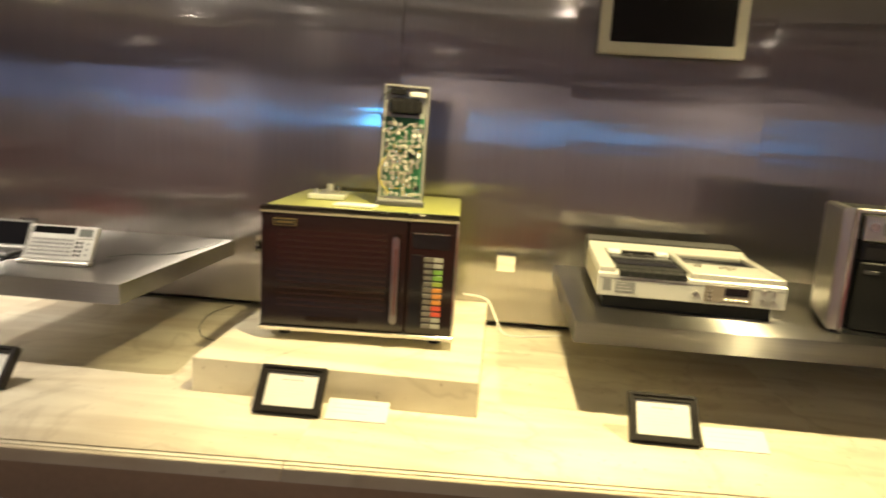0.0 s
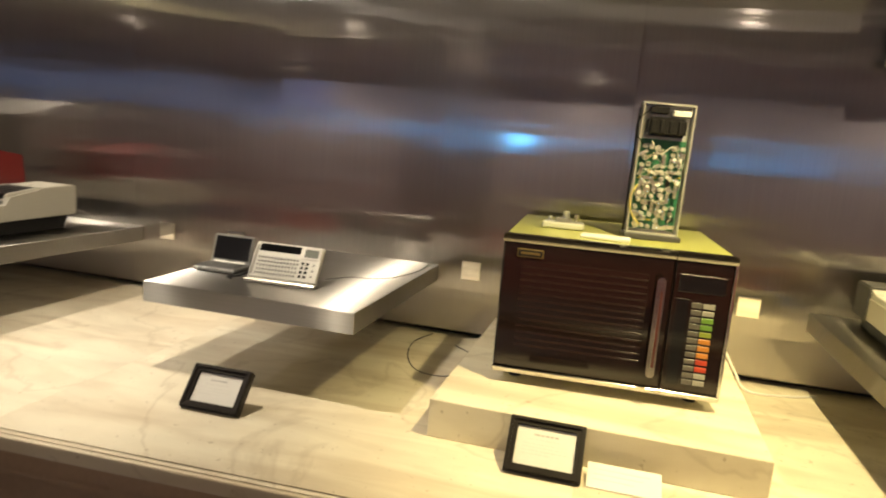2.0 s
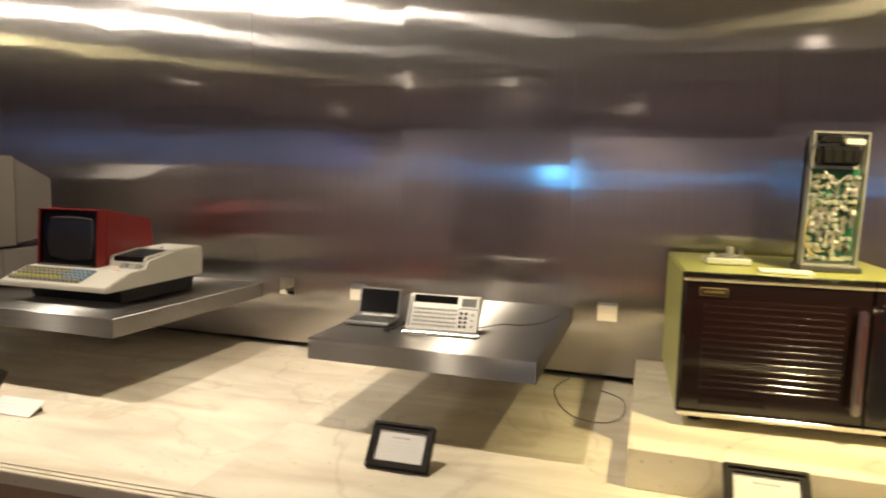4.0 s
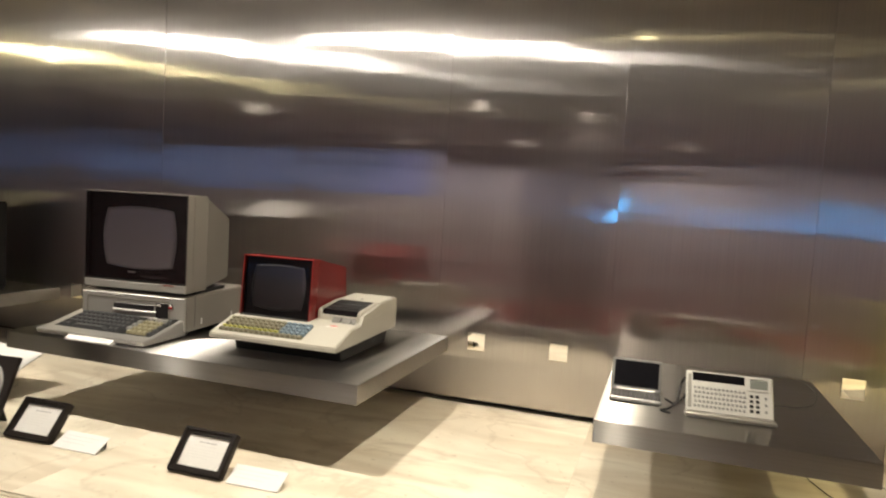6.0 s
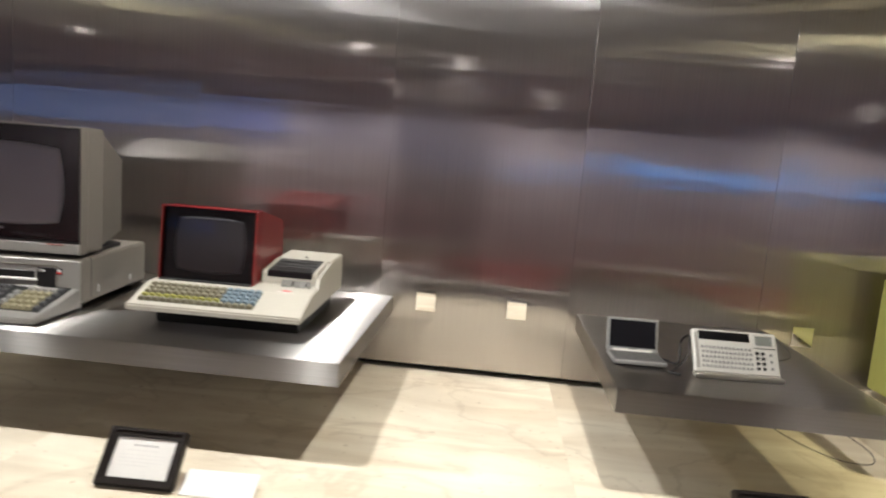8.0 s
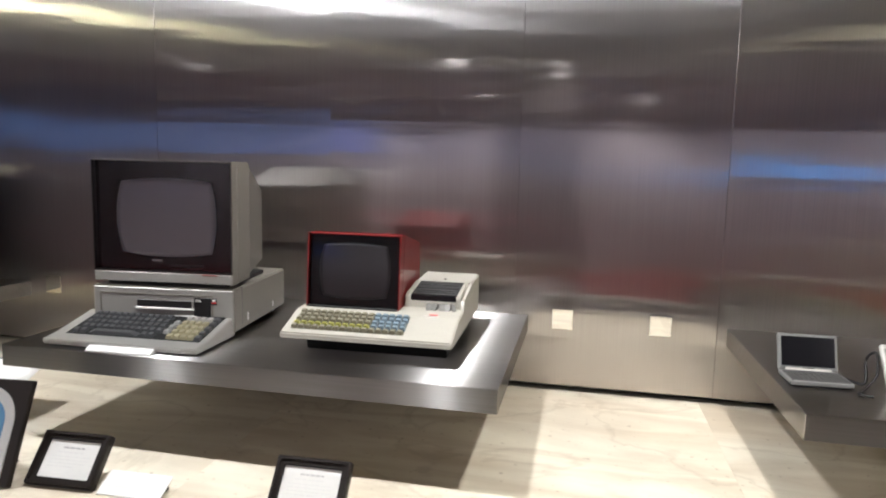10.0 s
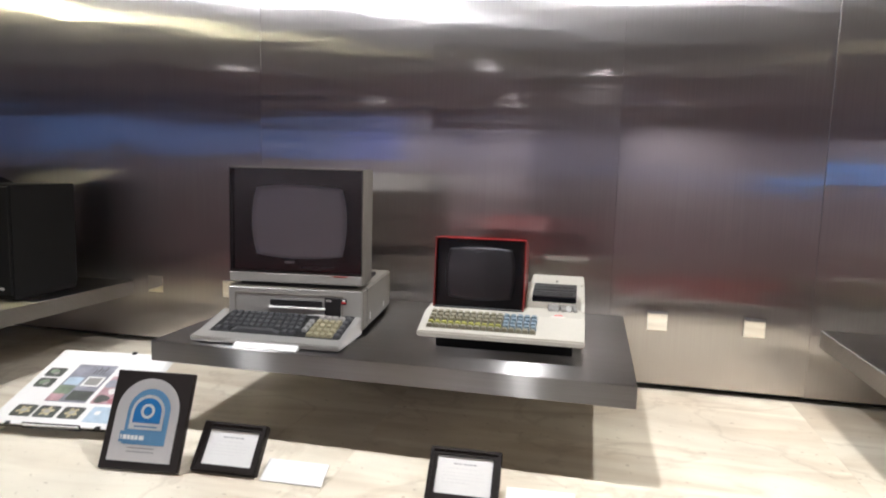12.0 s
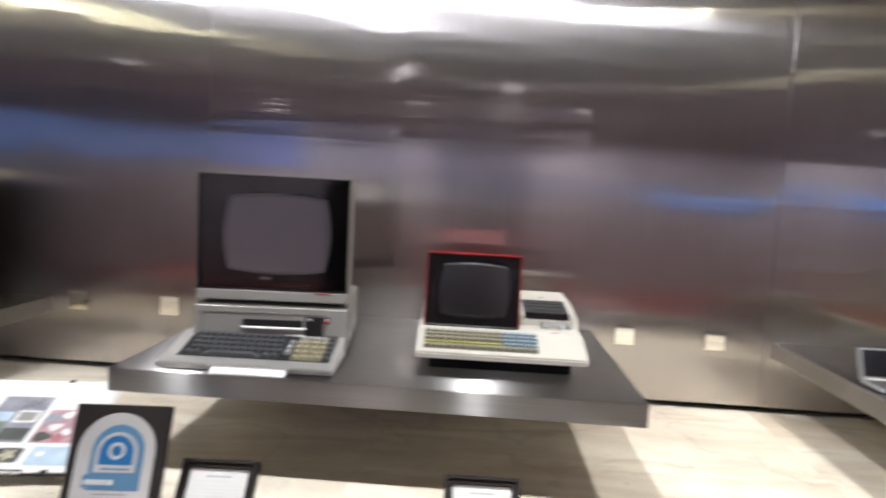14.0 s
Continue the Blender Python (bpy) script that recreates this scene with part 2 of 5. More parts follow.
RED = mat("red_painted_cabinet", (0.175, 0.010, 0.009), 0.36, vary=0.12, grain=30, bump=0.0001, coat=0.15)
RED_INK = mat("red_badge", (0.55, 0.03, 0.03), 0.4)
OLIVE = mat("olive_green_enamel", (0.42, 0.43, 0.12), 0.33, vary=0.08, grain=25, bump=0.0001, coat=0.2)
BROWN_GLASS = mat("dark_brown_glass", (0.014, 0.007, 0.006), 0.09, vary=0.25, grain=20, spec=0.6)
WINDOW_GLASS = mat("smoked_oven_window", (0.016, 0.008, 0.007), 0.07, vary=0.3, grain=15, spec=0.7)
MESH_DARK = mat("oven_screen_slats", (0.024, 0.0125, 0.011), 0.13, vary=0.2)
CHROME = mat("chrome_trim", (0.78, 0.76, 0.72), 0.12, metal=1.0, vary=0.06, grain=30)
DARK_CHROME = mat("dark_chrome", (0.36, 0.34, 0.31), 0.10, metal=1.0, vary=0.1, grain=60)
HANDLE_STEEL = mat("dull_chrome", (0.52, 0.49, 0.46), 0.22, metal=1.0, vary=0.1, grain=60)
RAIL_STEEL = mat("satin_tube_steel", (0.33, 0.31, 0.29), 0.38, metal=1.0, vary=0.08, grain=30)
MIRROR = mat("polished_steel", (0.86, 0.84, 0.80), 0.03, metal=1.0, vary=0.03, grain=20)
PLATE_SILVER = mat("brushed_silver_plate", (0.66, 0.645, 0.61), 0.34, metal=0.6, vary=0.12, grain=90, bump=0.0002)
LEVER = mat("worn_grey_lever", (0.17, 0.165, 0.15), 0.5, metal=0.2, vary=0.45, grain=160, bump=0.0004)
ALU = mat("satin_aluminium", (0.62, 0.60, 0.55), 0.30, metal=1.0, vary=0.06, grain=60, bump=0.0001)
SILVER_PAINT = mat("silver_plastic", (0.60, 0.59, 0.55), 0.35, metal=0.35, vary=0.05, grain=60)
DULL_SILVER = mat("dull_silver_plastic", (0.24, 0.24, 0.235), 0.35, metal=0.3, vary=0.06, grain=60)
GOLD = mat("brass_badge", (0.27, 0.19, 0.07), 0.35, metal=0.8, vary=0.15)
CRT = mat("grey_picture_tube", (0.60, 0.595, 0.605), 0.3, vary=0.12, grain=12, spec=0.6, coat=0.2)
CRT_DARK = mat("dark_picture_tube", (0.12, 0.122, 0.12), 0.3, vary=0.15, grain=12, spec=0.5, coat=0.1)
BEZEL = mat("gloss_black_bezel", (0.005, 0.005, 0.006), 0.10, vary=0.2, grain=20, spec=0.5)
LCD = mat("black_screen", (0.008, 0.008, 0.010), 0.14, vary=0.2, grain=20)
LCD_GREY = mat("grey_green_display", (0.17, 0.18, 0.16), 0.25, vary=0.06)
KEY_GREY = mat("grey_key", (0.22, 0.22, 0.21), 0.45, vary=0.1)
KEY_CASE = mat("satin_silver_case", (0.52, 0.51, 0.475), 0.30, metal=0.7, vary=0.03, grain=70)
KEY_PALE = mat("pale_grey_key", (0.23, 0.23, 0.22), 0.45, vary=0.1)
KEY_DARK = mat("dark_grey_key", (0.048, 0.049, 0.050), 0.42, vary=0.2)
KEY_BEIGE = mat("beige_key", (0.25, 0.225, 0.135), 0.45, vary=0.1)
KEY_YELLOW = mat("yellow_key", (0.38, 0.37, 0.09), 0.35, vary=0.12)
KEY_LIGHT = mat("olive_grey_key", (0.21, 0.195, 0.135), 0.45, vary=0.1)
KEY_BLUE = mat("blue_key", (0.175, 0.235, 0.28), 0.4, vary=0.12)
KEY_WELL = mat("key_well", (0.075, 0.072, 0.048), 0.5, vary=0.1)
PCB = mat("green_circuit_board", (0.025, 0.15, 0.075), 0.35, vary=0.3, grain=200, bump=0.0003)
SILVER_GREY = mat("silver_grey_painted_plastic", (0.30, 0.29, 0.262), 0.42, metal=0.3, vary=0.10, grain=70, bump=0.0002)
GLINT = mat("crumpled_bright_metal", (0.72, 0.71, 0.64), 0.16, metal=0.9, vary=0.5, grain=260, bump=0.0012)
BEIGE_SIDE = mat("aged_beige_cabinet", (0.40, 0.37, 0.30), 0.45, vary=0.08, grain=40)
CLOCK_BROWN = mat("brown_grey_panel", (0.20, 0.165, 0.135), 0.35, vary=0.1, grain=40)
FROST = mat("frosted_clear_plastic", (0.62, 0.62, 0.52), 0.22, vary=0.08, grain=40, coat=0.3)
BAR_DIM = mat("unlit_bar", (0.11, 0.10, 0.085), 0.4, vary=0.08)
TIN = mat("tinned_metal", (0.62, 0.61, 0.55), 0.30, metal=0.5, vary=0.12, grain=120)
YELLOW_PART = mat("yellow_component", (0.62, 0.50, 0.12), 0.4, vary=0.15)
BLUE_PRINT = mat("blue_emblem", (0.017, 0.13, 0.33), 0.3, vary=0.08, grain=60)
BLUE_PALE = mat("pale_blue_emblem", (0.09, 0.20, 0.33), 0.3, vary=0.10, grain=60)
PHOTO_GREY = mat("grey_photograph", (0.24, 0.24, 0.27), 0.4, vary=0.8, grain=120)
PHOTO_DARK = mat("dark_photograph", (0.07, 0.075, 0.065), 0.4, vary=0.6, grain=200)
PHOTO_GREEN = mat("green_photograph", (0.20, 0.25, 0.17), 0.4, vary=0.8, grain=160)
PHOTO_RED = mat("red_photograph", (0.40, 0.25, 0.26), 0.4, vary=0.7, grain=160)
PHOTO_CRIMSON = mat("crimson_photograph", (0.36, 0.13, 0.15), 0.4, vary=0.7, grain=160)
PHOTO_BLUE = mat("pale_blue_photograph", (0.40, 0.50, 0.58), 0.4, vary=0.3, grain=200)
PHOTO_GOLD = mat("yellow_photograph", (0.46, 0.40, 0.24), 0.4, vary=0.6, grain=200)
BARS = [mat("bar_" + c, v, 0.4, vary=0.05) for c, v in (
    ("grey", (0.30, 0.29, 0.25)), ("green", (0.13, 0.27, 0.04)), ("lime", (0.24, 0.30, 0.04)), ("orange", (0.50, 0.19, 0.03)), ("red", (0.50, 0.05, 0.02)))]
LAMP_WARM = mat("lit_warm_lens", (0.8, 0.7, 0.5), 0.3, emit=WARM, power=260)
LAMP_WHITE = mat("lit_white_lens", (0.8, 0.8, 0.7), 0.3, emit=WHITE, power=380)
LAMP_SHADED = mat("lit_deep_lens", (0.8, 0.7, 0.5), 0.3, emit=WARM, power=12)
LAMP_HALL = mat("lit_hall_lens", (0.8, 0.7, 0.5), 0.3, emit=(1.0, 0.88, 0.72), power=70)
BLUE_LIGHT = mat("lit_cyan_screen", (0.1, 0.2, 0.3), 0.3, emit=(0.08, 0.45, 1.0), power=22)
BLUE_GLOW = mat("lit_blue_screen", (0.1, 0.1, 0.3), 0.3, emit=(0.10, 0.42, 0.95), power=0.75)

BLUE_SOFT = mat("lit_pale_blue_screen", (0.1, 0.1, 0.3), 0.3, emit=(0.11, 0.36, 0.85), power=0.34)


def acrylic():
    m = bpy.data.materials.new("clear_acrylic")
    m.use_nodes = True
    n, l = links(m)
    b = n["Principled BSDF"]
    b.inputs["Transmission Weight"].default_value = 1.0
    b.inputs["Roughness"].default_value = 0.05
    b.inputs["IOR"].default_value = 1.45
    b.inputs["Base Color"].default_value = (0.93, 0.95, 0.94, 1)
    return m


def tinted_pane():
    """Thin smoked front glass of a monitor."""
    m = bpy.data.materials.new("smoked_front_glass")
    m.use_nodes = True
    n, l = links(m)
    n.remove(n["Principled BSDF"])
    clear, gloss, mix, edge = n.new("ShaderNodeBsdfTransparent"), n.new("ShaderNodeBsdfGlossy"), n.new("ShaderNodeMixShader"), n.new("ShaderNodeFresnel")
    clear.inputs["Color"].default_value = (0.93, 0.93, 0.945, 1)
    dust, span = n.new("ShaderNodeTexNoise"), n.new("ShaderNodeMapRange")
    dust.inputs["Scale"].default_value, dust.inputs["Detail"].default_value = 26, 5
    span.inputs["To Min"].default_value, span.inputs["To Max"].default_value = 0.02, 0.10
    l.new(dust.outputs["Fac"], span.inputs["Value"])
    l.new(span.outputs["Result"], gloss.inputs["Roughness"])
    edge.inputs["IOR"].default_value = 1.38
    l.new(edge.outputs["Fac"], mix.inputs["Fac"])
    l.new(clear.outputs["BSDF"], mix.inputs[1])
    l.new(gloss.outputs["BSDF"], mix.inputs[2])
    l.new(mix.outputs["Shader"], n["Material Output"].inputs["Surface"])
    return m


ACRYLIC = acrylic()
PANE = tinted_pane()

# ---- mesh helpers ----


def box(x0, x1, y0, y1, z0, z1, bevel=0.0015, bm=None):
    own = bmesh.new()
    r = bmesh.ops.create_cube(own, size=1)
    for v in r["verts"]:
        v.co = Vector((x0 + (v.co.x + 0.5) * (x1 - x0), y0 + (v.co.y + 0.5) * (y1 - y0), z0 + (v.co.z + 0.5) * (z1 - z0)))
    bevel = min(bevel, 0.45 * min(abs(x1 - x0), abs(y1 - y0), abs(z1 - z0)))
    if bevel > 0:
        bmesh.ops.bevel(own, geom=own.edges[:], offset=bevel, segments=2 if bevel > 0.003 else 1, affect="EDGES")
    return own if bm is None else join(bm, own)


def join(a, b):
    me = bpy.data.meshes.new("joining")
    b.to_mesh(me)
    b.free()
    a.from_mesh(me)
    bpy.data.meshes.remove(me)
    return a


def prism(profile, x0, x1, bevel=0.0015):
    """A profile of (y, z) drawn out along x."""
    bm = bmesh.new()
    a = [bm.verts.new((x0, y, z)) for y, z in profile]
    b = [bm.verts.new((x1, y, z)) for y, z in profile]
    bm.faces.new(a)
    bm.faces.new(list(reversed(b)))
    for i in range(len(a)):
        j = (i + 1) % len(a)
        bm.faces.new((a[j], a[i], b[i], b[j]))
    bmesh.ops.recalc_face_normals(bm, faces=bm.faces[:])
    if bevel:
        bmesh.ops.bevel(bm, geom=bm.edges[:], offset=bevel, segments=2, affect="EDGES")
    return bm


def loft(a, b, bevel=0.0015):
    """A block between two rings of the same number of corners."""
    bm = bmesh.new()
    va, vb = [bm.verts.new(p) for p in a], [bm.verts.new(p) for p in b]
    bm.faces.new(va)
    bm.faces.new(list(reversed(vb)))
    for i in range(len(va)):
        j = (i + 1) % len(va)
        bm.faces.new((va[j], va[i], vb[i], vb[j]))
    bmesh.ops.recalc_face_normals(bm, faces=bm.faces[:])
    if bevel:
        bmesh.ops.bevel(bm, geom=bm.edges[:], offset=bevel, segments=2, affect="EDGES")
    return bm


def cyl(x, y, z, r, h, axis="z", r2=None, sides=20, bevel=0.0):
    bm = bmesh.new()
    bmesh.ops.create_cone(bm, cap_ends=True, segments=sides, radius1=r, radius2=r if r2 is None else r2, depth=h)
    if bevel:
        rim = [e for e in bm.edges if all(abs(abs(v.co.z) - h / 2) < 1e-6 for v in e.verts)]
        bmesh.ops.bevel(bm, geom=rim, offset=bevel, segments=2, affect="EDGES")
    turn = {"z": (0, 0, 0), "x": (0, 90, 0), "y": (-90, 0, 0)}[axis]
    bm.transform(pose(x, y, z, *turn))
    return bm


def tube(points, r, sides=8, steps=6):
    """A round cord through points."""
    p = [Vector(q) for q in points]
    p = [p[0] * 2 - p[1]] + p + [p[-1] * 2 - p[-2]]
    line = []
    for i in range(1, len(p) - 2):
        for k in range(steps):
            t = k / steps
            a, b, c, d = p[i - 1], p[i], p[i + 1], p[i + 2]
            line.append(0.5 * ((2 * b) + (c - a) * t + (2 * a - 5 * b + 4 * c - d) * t * t + (3 * b - a - 3 * c + d) * t ** 3))
    line.append(p[-2])
    bm = bmesh.new()
    rings = []
    for i, q in enumerate(line):
        way = (line[min(i + 1, len(line) - 1)] - line[max(i - 1, 0)]).normalized()
        up = Vector((0, 0, 1)) if abs(way.z) < 0.9 else Vector((0, 1, 0))
        s = way.cross(up).normalized()
        u = s.cross(way)
        rings.append([bm.verts.new(q + r * (math.cos(k * math.tau / sides) * s + math.sin(k * math.tau / sides) * u)) for k in range(sides)])
    for a, b in zip(rings, rings[1:]):
        for k in range(sides):
            bm.faces.new((a[k], a[(k + 1) % sides], b[(k + 1) % sides], b[k]))
    bm.faces.new(rings[0])
    bm.faces.new(list(reversed(rings[-1])))
    bmesh.ops.recalc_face_normals(bm, faces=bm.faces[:])
    for f in bm.faces:
        f.smooth = True
    return bm


def bulge(w, h, depth, y, x, z, corner=0.16, n=18, back=0.02):
    """A picture tube's face: a rounded, barrel-shaped, bulging sheet that looks to -y, with a skirt behind it."""
    bm = bmesh.new()
    grid = []
    for j in range(n + 1):
        row = []
        for i in range(n + 1):
            u, v = 2 * i / n - 1, 2 * j / n - 1
            su, sv = u * math.sqrt(1 - corner * v * v * 1.2), v * math.sqrt(1 - corner * u * u * 1.2)
            out = depth * (1 - 0.5 * (u * u + v * v))
            row.append(bm.verts.new((x + su * w / 2, y - out, z + sv * h / 2)))
        grid.append(row)
    for j in range(n):
        for i in range(n):
            f = bm.faces.new((grid[j][i], grid[j][i + 1], grid[j + 1][i + 1], grid[j + 1][i]))
            f.smooth = True
    edge = [e for e in bm.edges if len(e.link_faces) == 1]
    r = bmesh.ops.extrude_edge_only(bm, edges=edge)
    for v in [g for g in r["geom"] if isinstance(g, bmesh.types.BMVert)]:
        v.co.y = y + back
    return bm


def ring(x0, x1, z0, z1, b0, b1, b2, b3, y0, y1, bevel=0.002):
    """A picture frame in the xz plane, its bars b0 (left), b1 (right), b2 (bottom), b3 (top) wide."""
    bm = bmesh.new()
    outer = [(x0, z0), (x1, z0), (x1, z1), (x0, z1)]
    inner = [(x0 + b0, z0 + b2), (x1 - b1, z0 + b2), (x1 - b1, z1 - b3), (x0 + b0, z1 - b3)]
    layers = []
    for y in (y0, y1):
        layers.append(([bm.verts.new((x, y, z)) for x, z in outer], [bm.verts.new((x, y, z)) for x, z in inner]))
    (o0, i0), (o1, i1) = layers
    for k in range(4):
        j = (k + 1) % 4
        bm.faces.new((o0[k], o0[j], i0[j], i0[k]))
        bm.faces.new((o1[j], o1[k], i1[k], i1[j]))
        bm.faces.new((o0[j], o0[k], o1[k], o1[j]))
        bm.faces.new((i0[k], i0[j], i1[j], i1[k]))
    bmesh.ops.recalc_face_normals(bm, faces=bm.faces[:])
    if bevel:
        bmesh.ops.bevel(bm, geom=bm.edges[:], offset=bevel, segments=2, affect="EDGES")
    return bm


def finish(name, bm, material):
    me = bpy.data.meshes.new(name)
    bm.to_mesh(me)
    bm.free()
    me.materials.append(material)
    return me


def part(name, bm, material, parent, label=""):
    ob = new(name, finish(name, bm, material))
    ob.parent = parent
    return tagged(ob, label)


def solid(name, bm, material, label="", category="", kind="", group="", m=None):
    ob = new(name, finish(name, bm, material))
    if m is not None:
        ob.matrix_world = m
    return tagged(ob, label, category, group, kind)


def thing(name, m, label="", category="", group="", kind=""):
    ob = new(name)
    ob.empty_display_size = 0.05
    ob.matrix_world = m
    return tagged(ob, label, category, group, kind)


def pieces(name, me, parent, places):
    """Alike pieces of one mesh at the poses given."""
    for m in places:
        ob = new(name, me)
        ob.parent = parent
        ob.matrix_local = m


def unwrap(ob, u, v):
    """Lay u and v of the mesh's UV map along two directions."""
    me = ob.data
    lay = me.uv_layers.new(name="UVMap")
    u, v = Vector(u), Vector(v)
    for poly in me.polygons:
        for li in poly.loop_indices:
            co = me.vertices[me.loops[li].vertex_index].co
            lay.data[li].uv = (co.dot(u), co.dot(v))
    return ob


# ---- the hall ----
X0, X1, Y0 = -13.0, 6.0, -6.4
solid("floor", box(X0, X1, Y0, 2.6, -0.1, 0.0, 0), FLOOR, "dark warm-grey floor of the dim hall", "floor", "structure")
solid("carpet", box(X0 + 0.3, X1 - 0.3, Y0 + 0.02, -3.6, 0.0, 0.012, 0.004), CARPET, "long red carpet across the hall", "carpet", "structure")
solid("ceiling", box(X0, X1, Y0, 2.6, CEILING, CEILING + 0.1, 0), CEIL, "dark painted ceiling", "ceiling", "structure")
solid("wall_south", box(X0, X1, Y0 - 0.12, Y0, 0, CEILING, 0), HALLWALL, "brown-grey wall across the hall", "wall", "structure")
solid("wall_west", box(X0 - 0.12, X0, Y0, 2.6, 0, CEILING, 0), HALLWALL, "brown-grey end wall", "wall", "structure")
solid("wall_east", box(X1, X1 + 0.12, Y0, 2.6, 0, CEILING, 0), HALLWALL, "brown-grey end wall", "wall", "structure")
solid("wall_north", box(X0, X1, 2.42, 2.55, 0, CEILING, 0), BLACK_GAP, "dark backing wall behind the steel panels", "wall", "structure")

# unseen; put here to hide the cyan screen's reflection farther along the walk
solid("column", box(-2.75, -1.78, -3.2, -2.88, 0, CEILING, 0.004), COLUMN, "unseen square hall column that hides the cyan screen", "column", "structure")

# lit screens across the hall, which the steel mirrors as blue streaks
for x, z, w, h, m, lab in ((-2.05, 1.72, 0.42, 0.32, BLUE_LIGHT, "bright cyan lit screen on the far hall wall"),
                           (1.5, 1.68, 1.9, 0.26, BLUE_GLOW, "wide blue lit display on the far hall wall"),
                           (-9.0, 2.10, 7.6, 0.55, BLUE_SOFT, "wide blue lit display on the far hall wall"),
                           (4.4, 1.68, 1.2, 0.30, BLUE_GLOW, "wide blue lit display on the far hall wall")):
    s = thing("wall_screen", pose(x, Y0, z), lab, "screen")
    part("screen_frame", ring(-w / 2 - 0.03, w / 2 + 0.03, -h / 2 - 0.03, h / 2 + 0.03, 0.03, 0.03, 0.03, 0.03, 0.002, 0.05), BLACK, s)
    part("screen_panel", box(-w / 2, w / 2, 0.003, 0.03, -h / 2, h / 2, 0.001), m, s)


def downlight(x, y, z, lens):
    d = thing("ceiling_downlight", pose(x, y, CEILING), "round recessed ceiling downlight, switched on; one is unseen added fill", "ceiling light", "ceiling downlights")
    drop = CEILING - z
    bm = cyl(0, 0, -drop / 2, 0.055, drop, sides=24, bevel=0.003)
    part("housing", bm, BLACK, d)
    part("lens", cyl(0, 0, -drop - 0.003, 0.026, 0.006, sides=24), lens, d, "glowing lens")


def spotlight(x, lens, lean):
    """A ceiling spotlight whose head leans towards the exhibits."""
    d = thing("ceiling_spotlight", pose(x, ROW_Y, CEILING), "small black ceiling spotlight aimed at the exhibits", "spotlight", "spotlights over the plinth")
    part("ceiling_plate", cyl(0, -0.09, -0.008, 0.04, 0.016, bevel=0.002), BLACK, d)
    part("arm", cyl(0, -0.09, -0.075, 0.009, 0.13), BLACK, d)
    head = Matrix.Translation((0, 0, ROW_Z - CEILING)) @ Vector((0, lean, -1.3)).to_track_quat("-Z", "Y").to_matrix().to_4x4()
    bm = cyl(0, 0, 0.075, 0.042, 0.11, bevel=0.004)
    bm.transform(head)
    part("head", bm, BLACK, d)
    bm = cyl(0, 0, 0.014, 0.036, 0.012)
    bm.transform(head)
    part("lens", bm, lens, d, "glowing lens")


for x, watts, colour in ROW:
    open_face = x < -3 or x > 1 or x == -2.30
    spotlight(x, (LAMP_WARM if colour is WARM else LAMP_WHITE) if open_face else LAMP_SHADED, 2.2 if open_face else 0.25)
# the added fill at -3.3 gets a housing and lens like the rest
for x, y in HALL:
    downlight(x, y, CEILING - 0.04, LAMP_HALL if y < -2 else LAMP_SHADED)

# ---- steel panelling ----
SEAMS = [-12.99, -12.0, -11.4, -10.8, -10.2, -9.6, -9.0, -8.4, -7.8, -7.2, -6.6, -6.0, -5.41, -4.81, -4.41, -3.81, -3.205, -2.588, -1.985, -1.395, -0.827, -0.25, 0.30, 0.90, 1.5, 2.1, 2.7, 3.3, 3.9, 4.5, 5.1, 5.99]
PLATES = [-3.638, -3.328, -1.838, -1.553, -0.693, 0.137]
panelling = thing("steel_panelling", pose(0, WALL, 0), "brushed stainless steel wall panels with fine joints", "wall panels", kind="structure")
rng = random.Random(5)
for a, b in zip(SEAMS, SEAMS[1:]):
    half = (b - a) / 2 - 0.0002
    p = part("panel", box(-half, half, 0, 0.006, 0.934, CEILING - 0.004, 0.0003), STEEL_WALL, panelling)
    p.location = ((a + b) / 2, 0, 0)
    p.rotation_euler = (radians(rng.uniform(-0.09, 0.09)), 0, radians(rng.uniform(-0.24, 0.24)))
    unwrap(p, (1, 0.3, 0), (0, 0.3, 1))

# mirror-polished cover plates, each leaning slightly downwards
for x, lean in zip(PLATES, (0.7, 1.0, 0.7, 0.7, 1.5, 1.8)):
    s = thing("cover_plate", pose(x, WALL - 0.003, 1.14, lean, 0, 0), "small square mirror-polished steel cover plate on the wall", "cover plate", "polished cover plates")
    part("plate", box(-0.031, 0.031, -0.003, 0.0, -0.031, 0.031, 0.0008), MIRROR, s)
    part("backing", box(-0.029, 0.029, 0.0, 0.006, -0.029, 0.029, 0), CHARCOAL, s)

# ---- shelves ----


def shelf(x0, x1, y0, label):
    s = thing("wall_shelf", pose(x0, y0, SHELF - THICK), label, "shelf", "steel wall shelves")
    w, d = x1 - x0, WALL - y0 - 0.002
    t = 0.0016
    for name, b in (("shelf_core", box(t, w - t, t, d, 0, THICK - t, 0)), ("top_sheet", box(0, w, 0.0, d, THICK - t, THICK, 0.0007)),
                    ("front_edge", box(0, w, 0, t, 0, THICK - t - 0.0002, 0.0005)), ("side_edge", box(0, t, t + 0.0002, d, 0, THICK - t - 0.0002, 0.0004)),
                    ("side_edge", box(w - t, w, t + 0.0002, d, 0, THICK - t - 0.0002, 0.0004))):
        unwrap(part(name, b, STEEL_SHELF, s), (0, 1, 1), (0.02, 1, 0) if name == "side_edge" else (1, 0, 0))
    return s


shelf(-3.125, -1.942, 1.628, "thick brushed steel wall shelf carrying two old computers")
shelf(-1.368, -0.802, 1.655, "thick brushed steel wall shelf carrying two pocket devices")
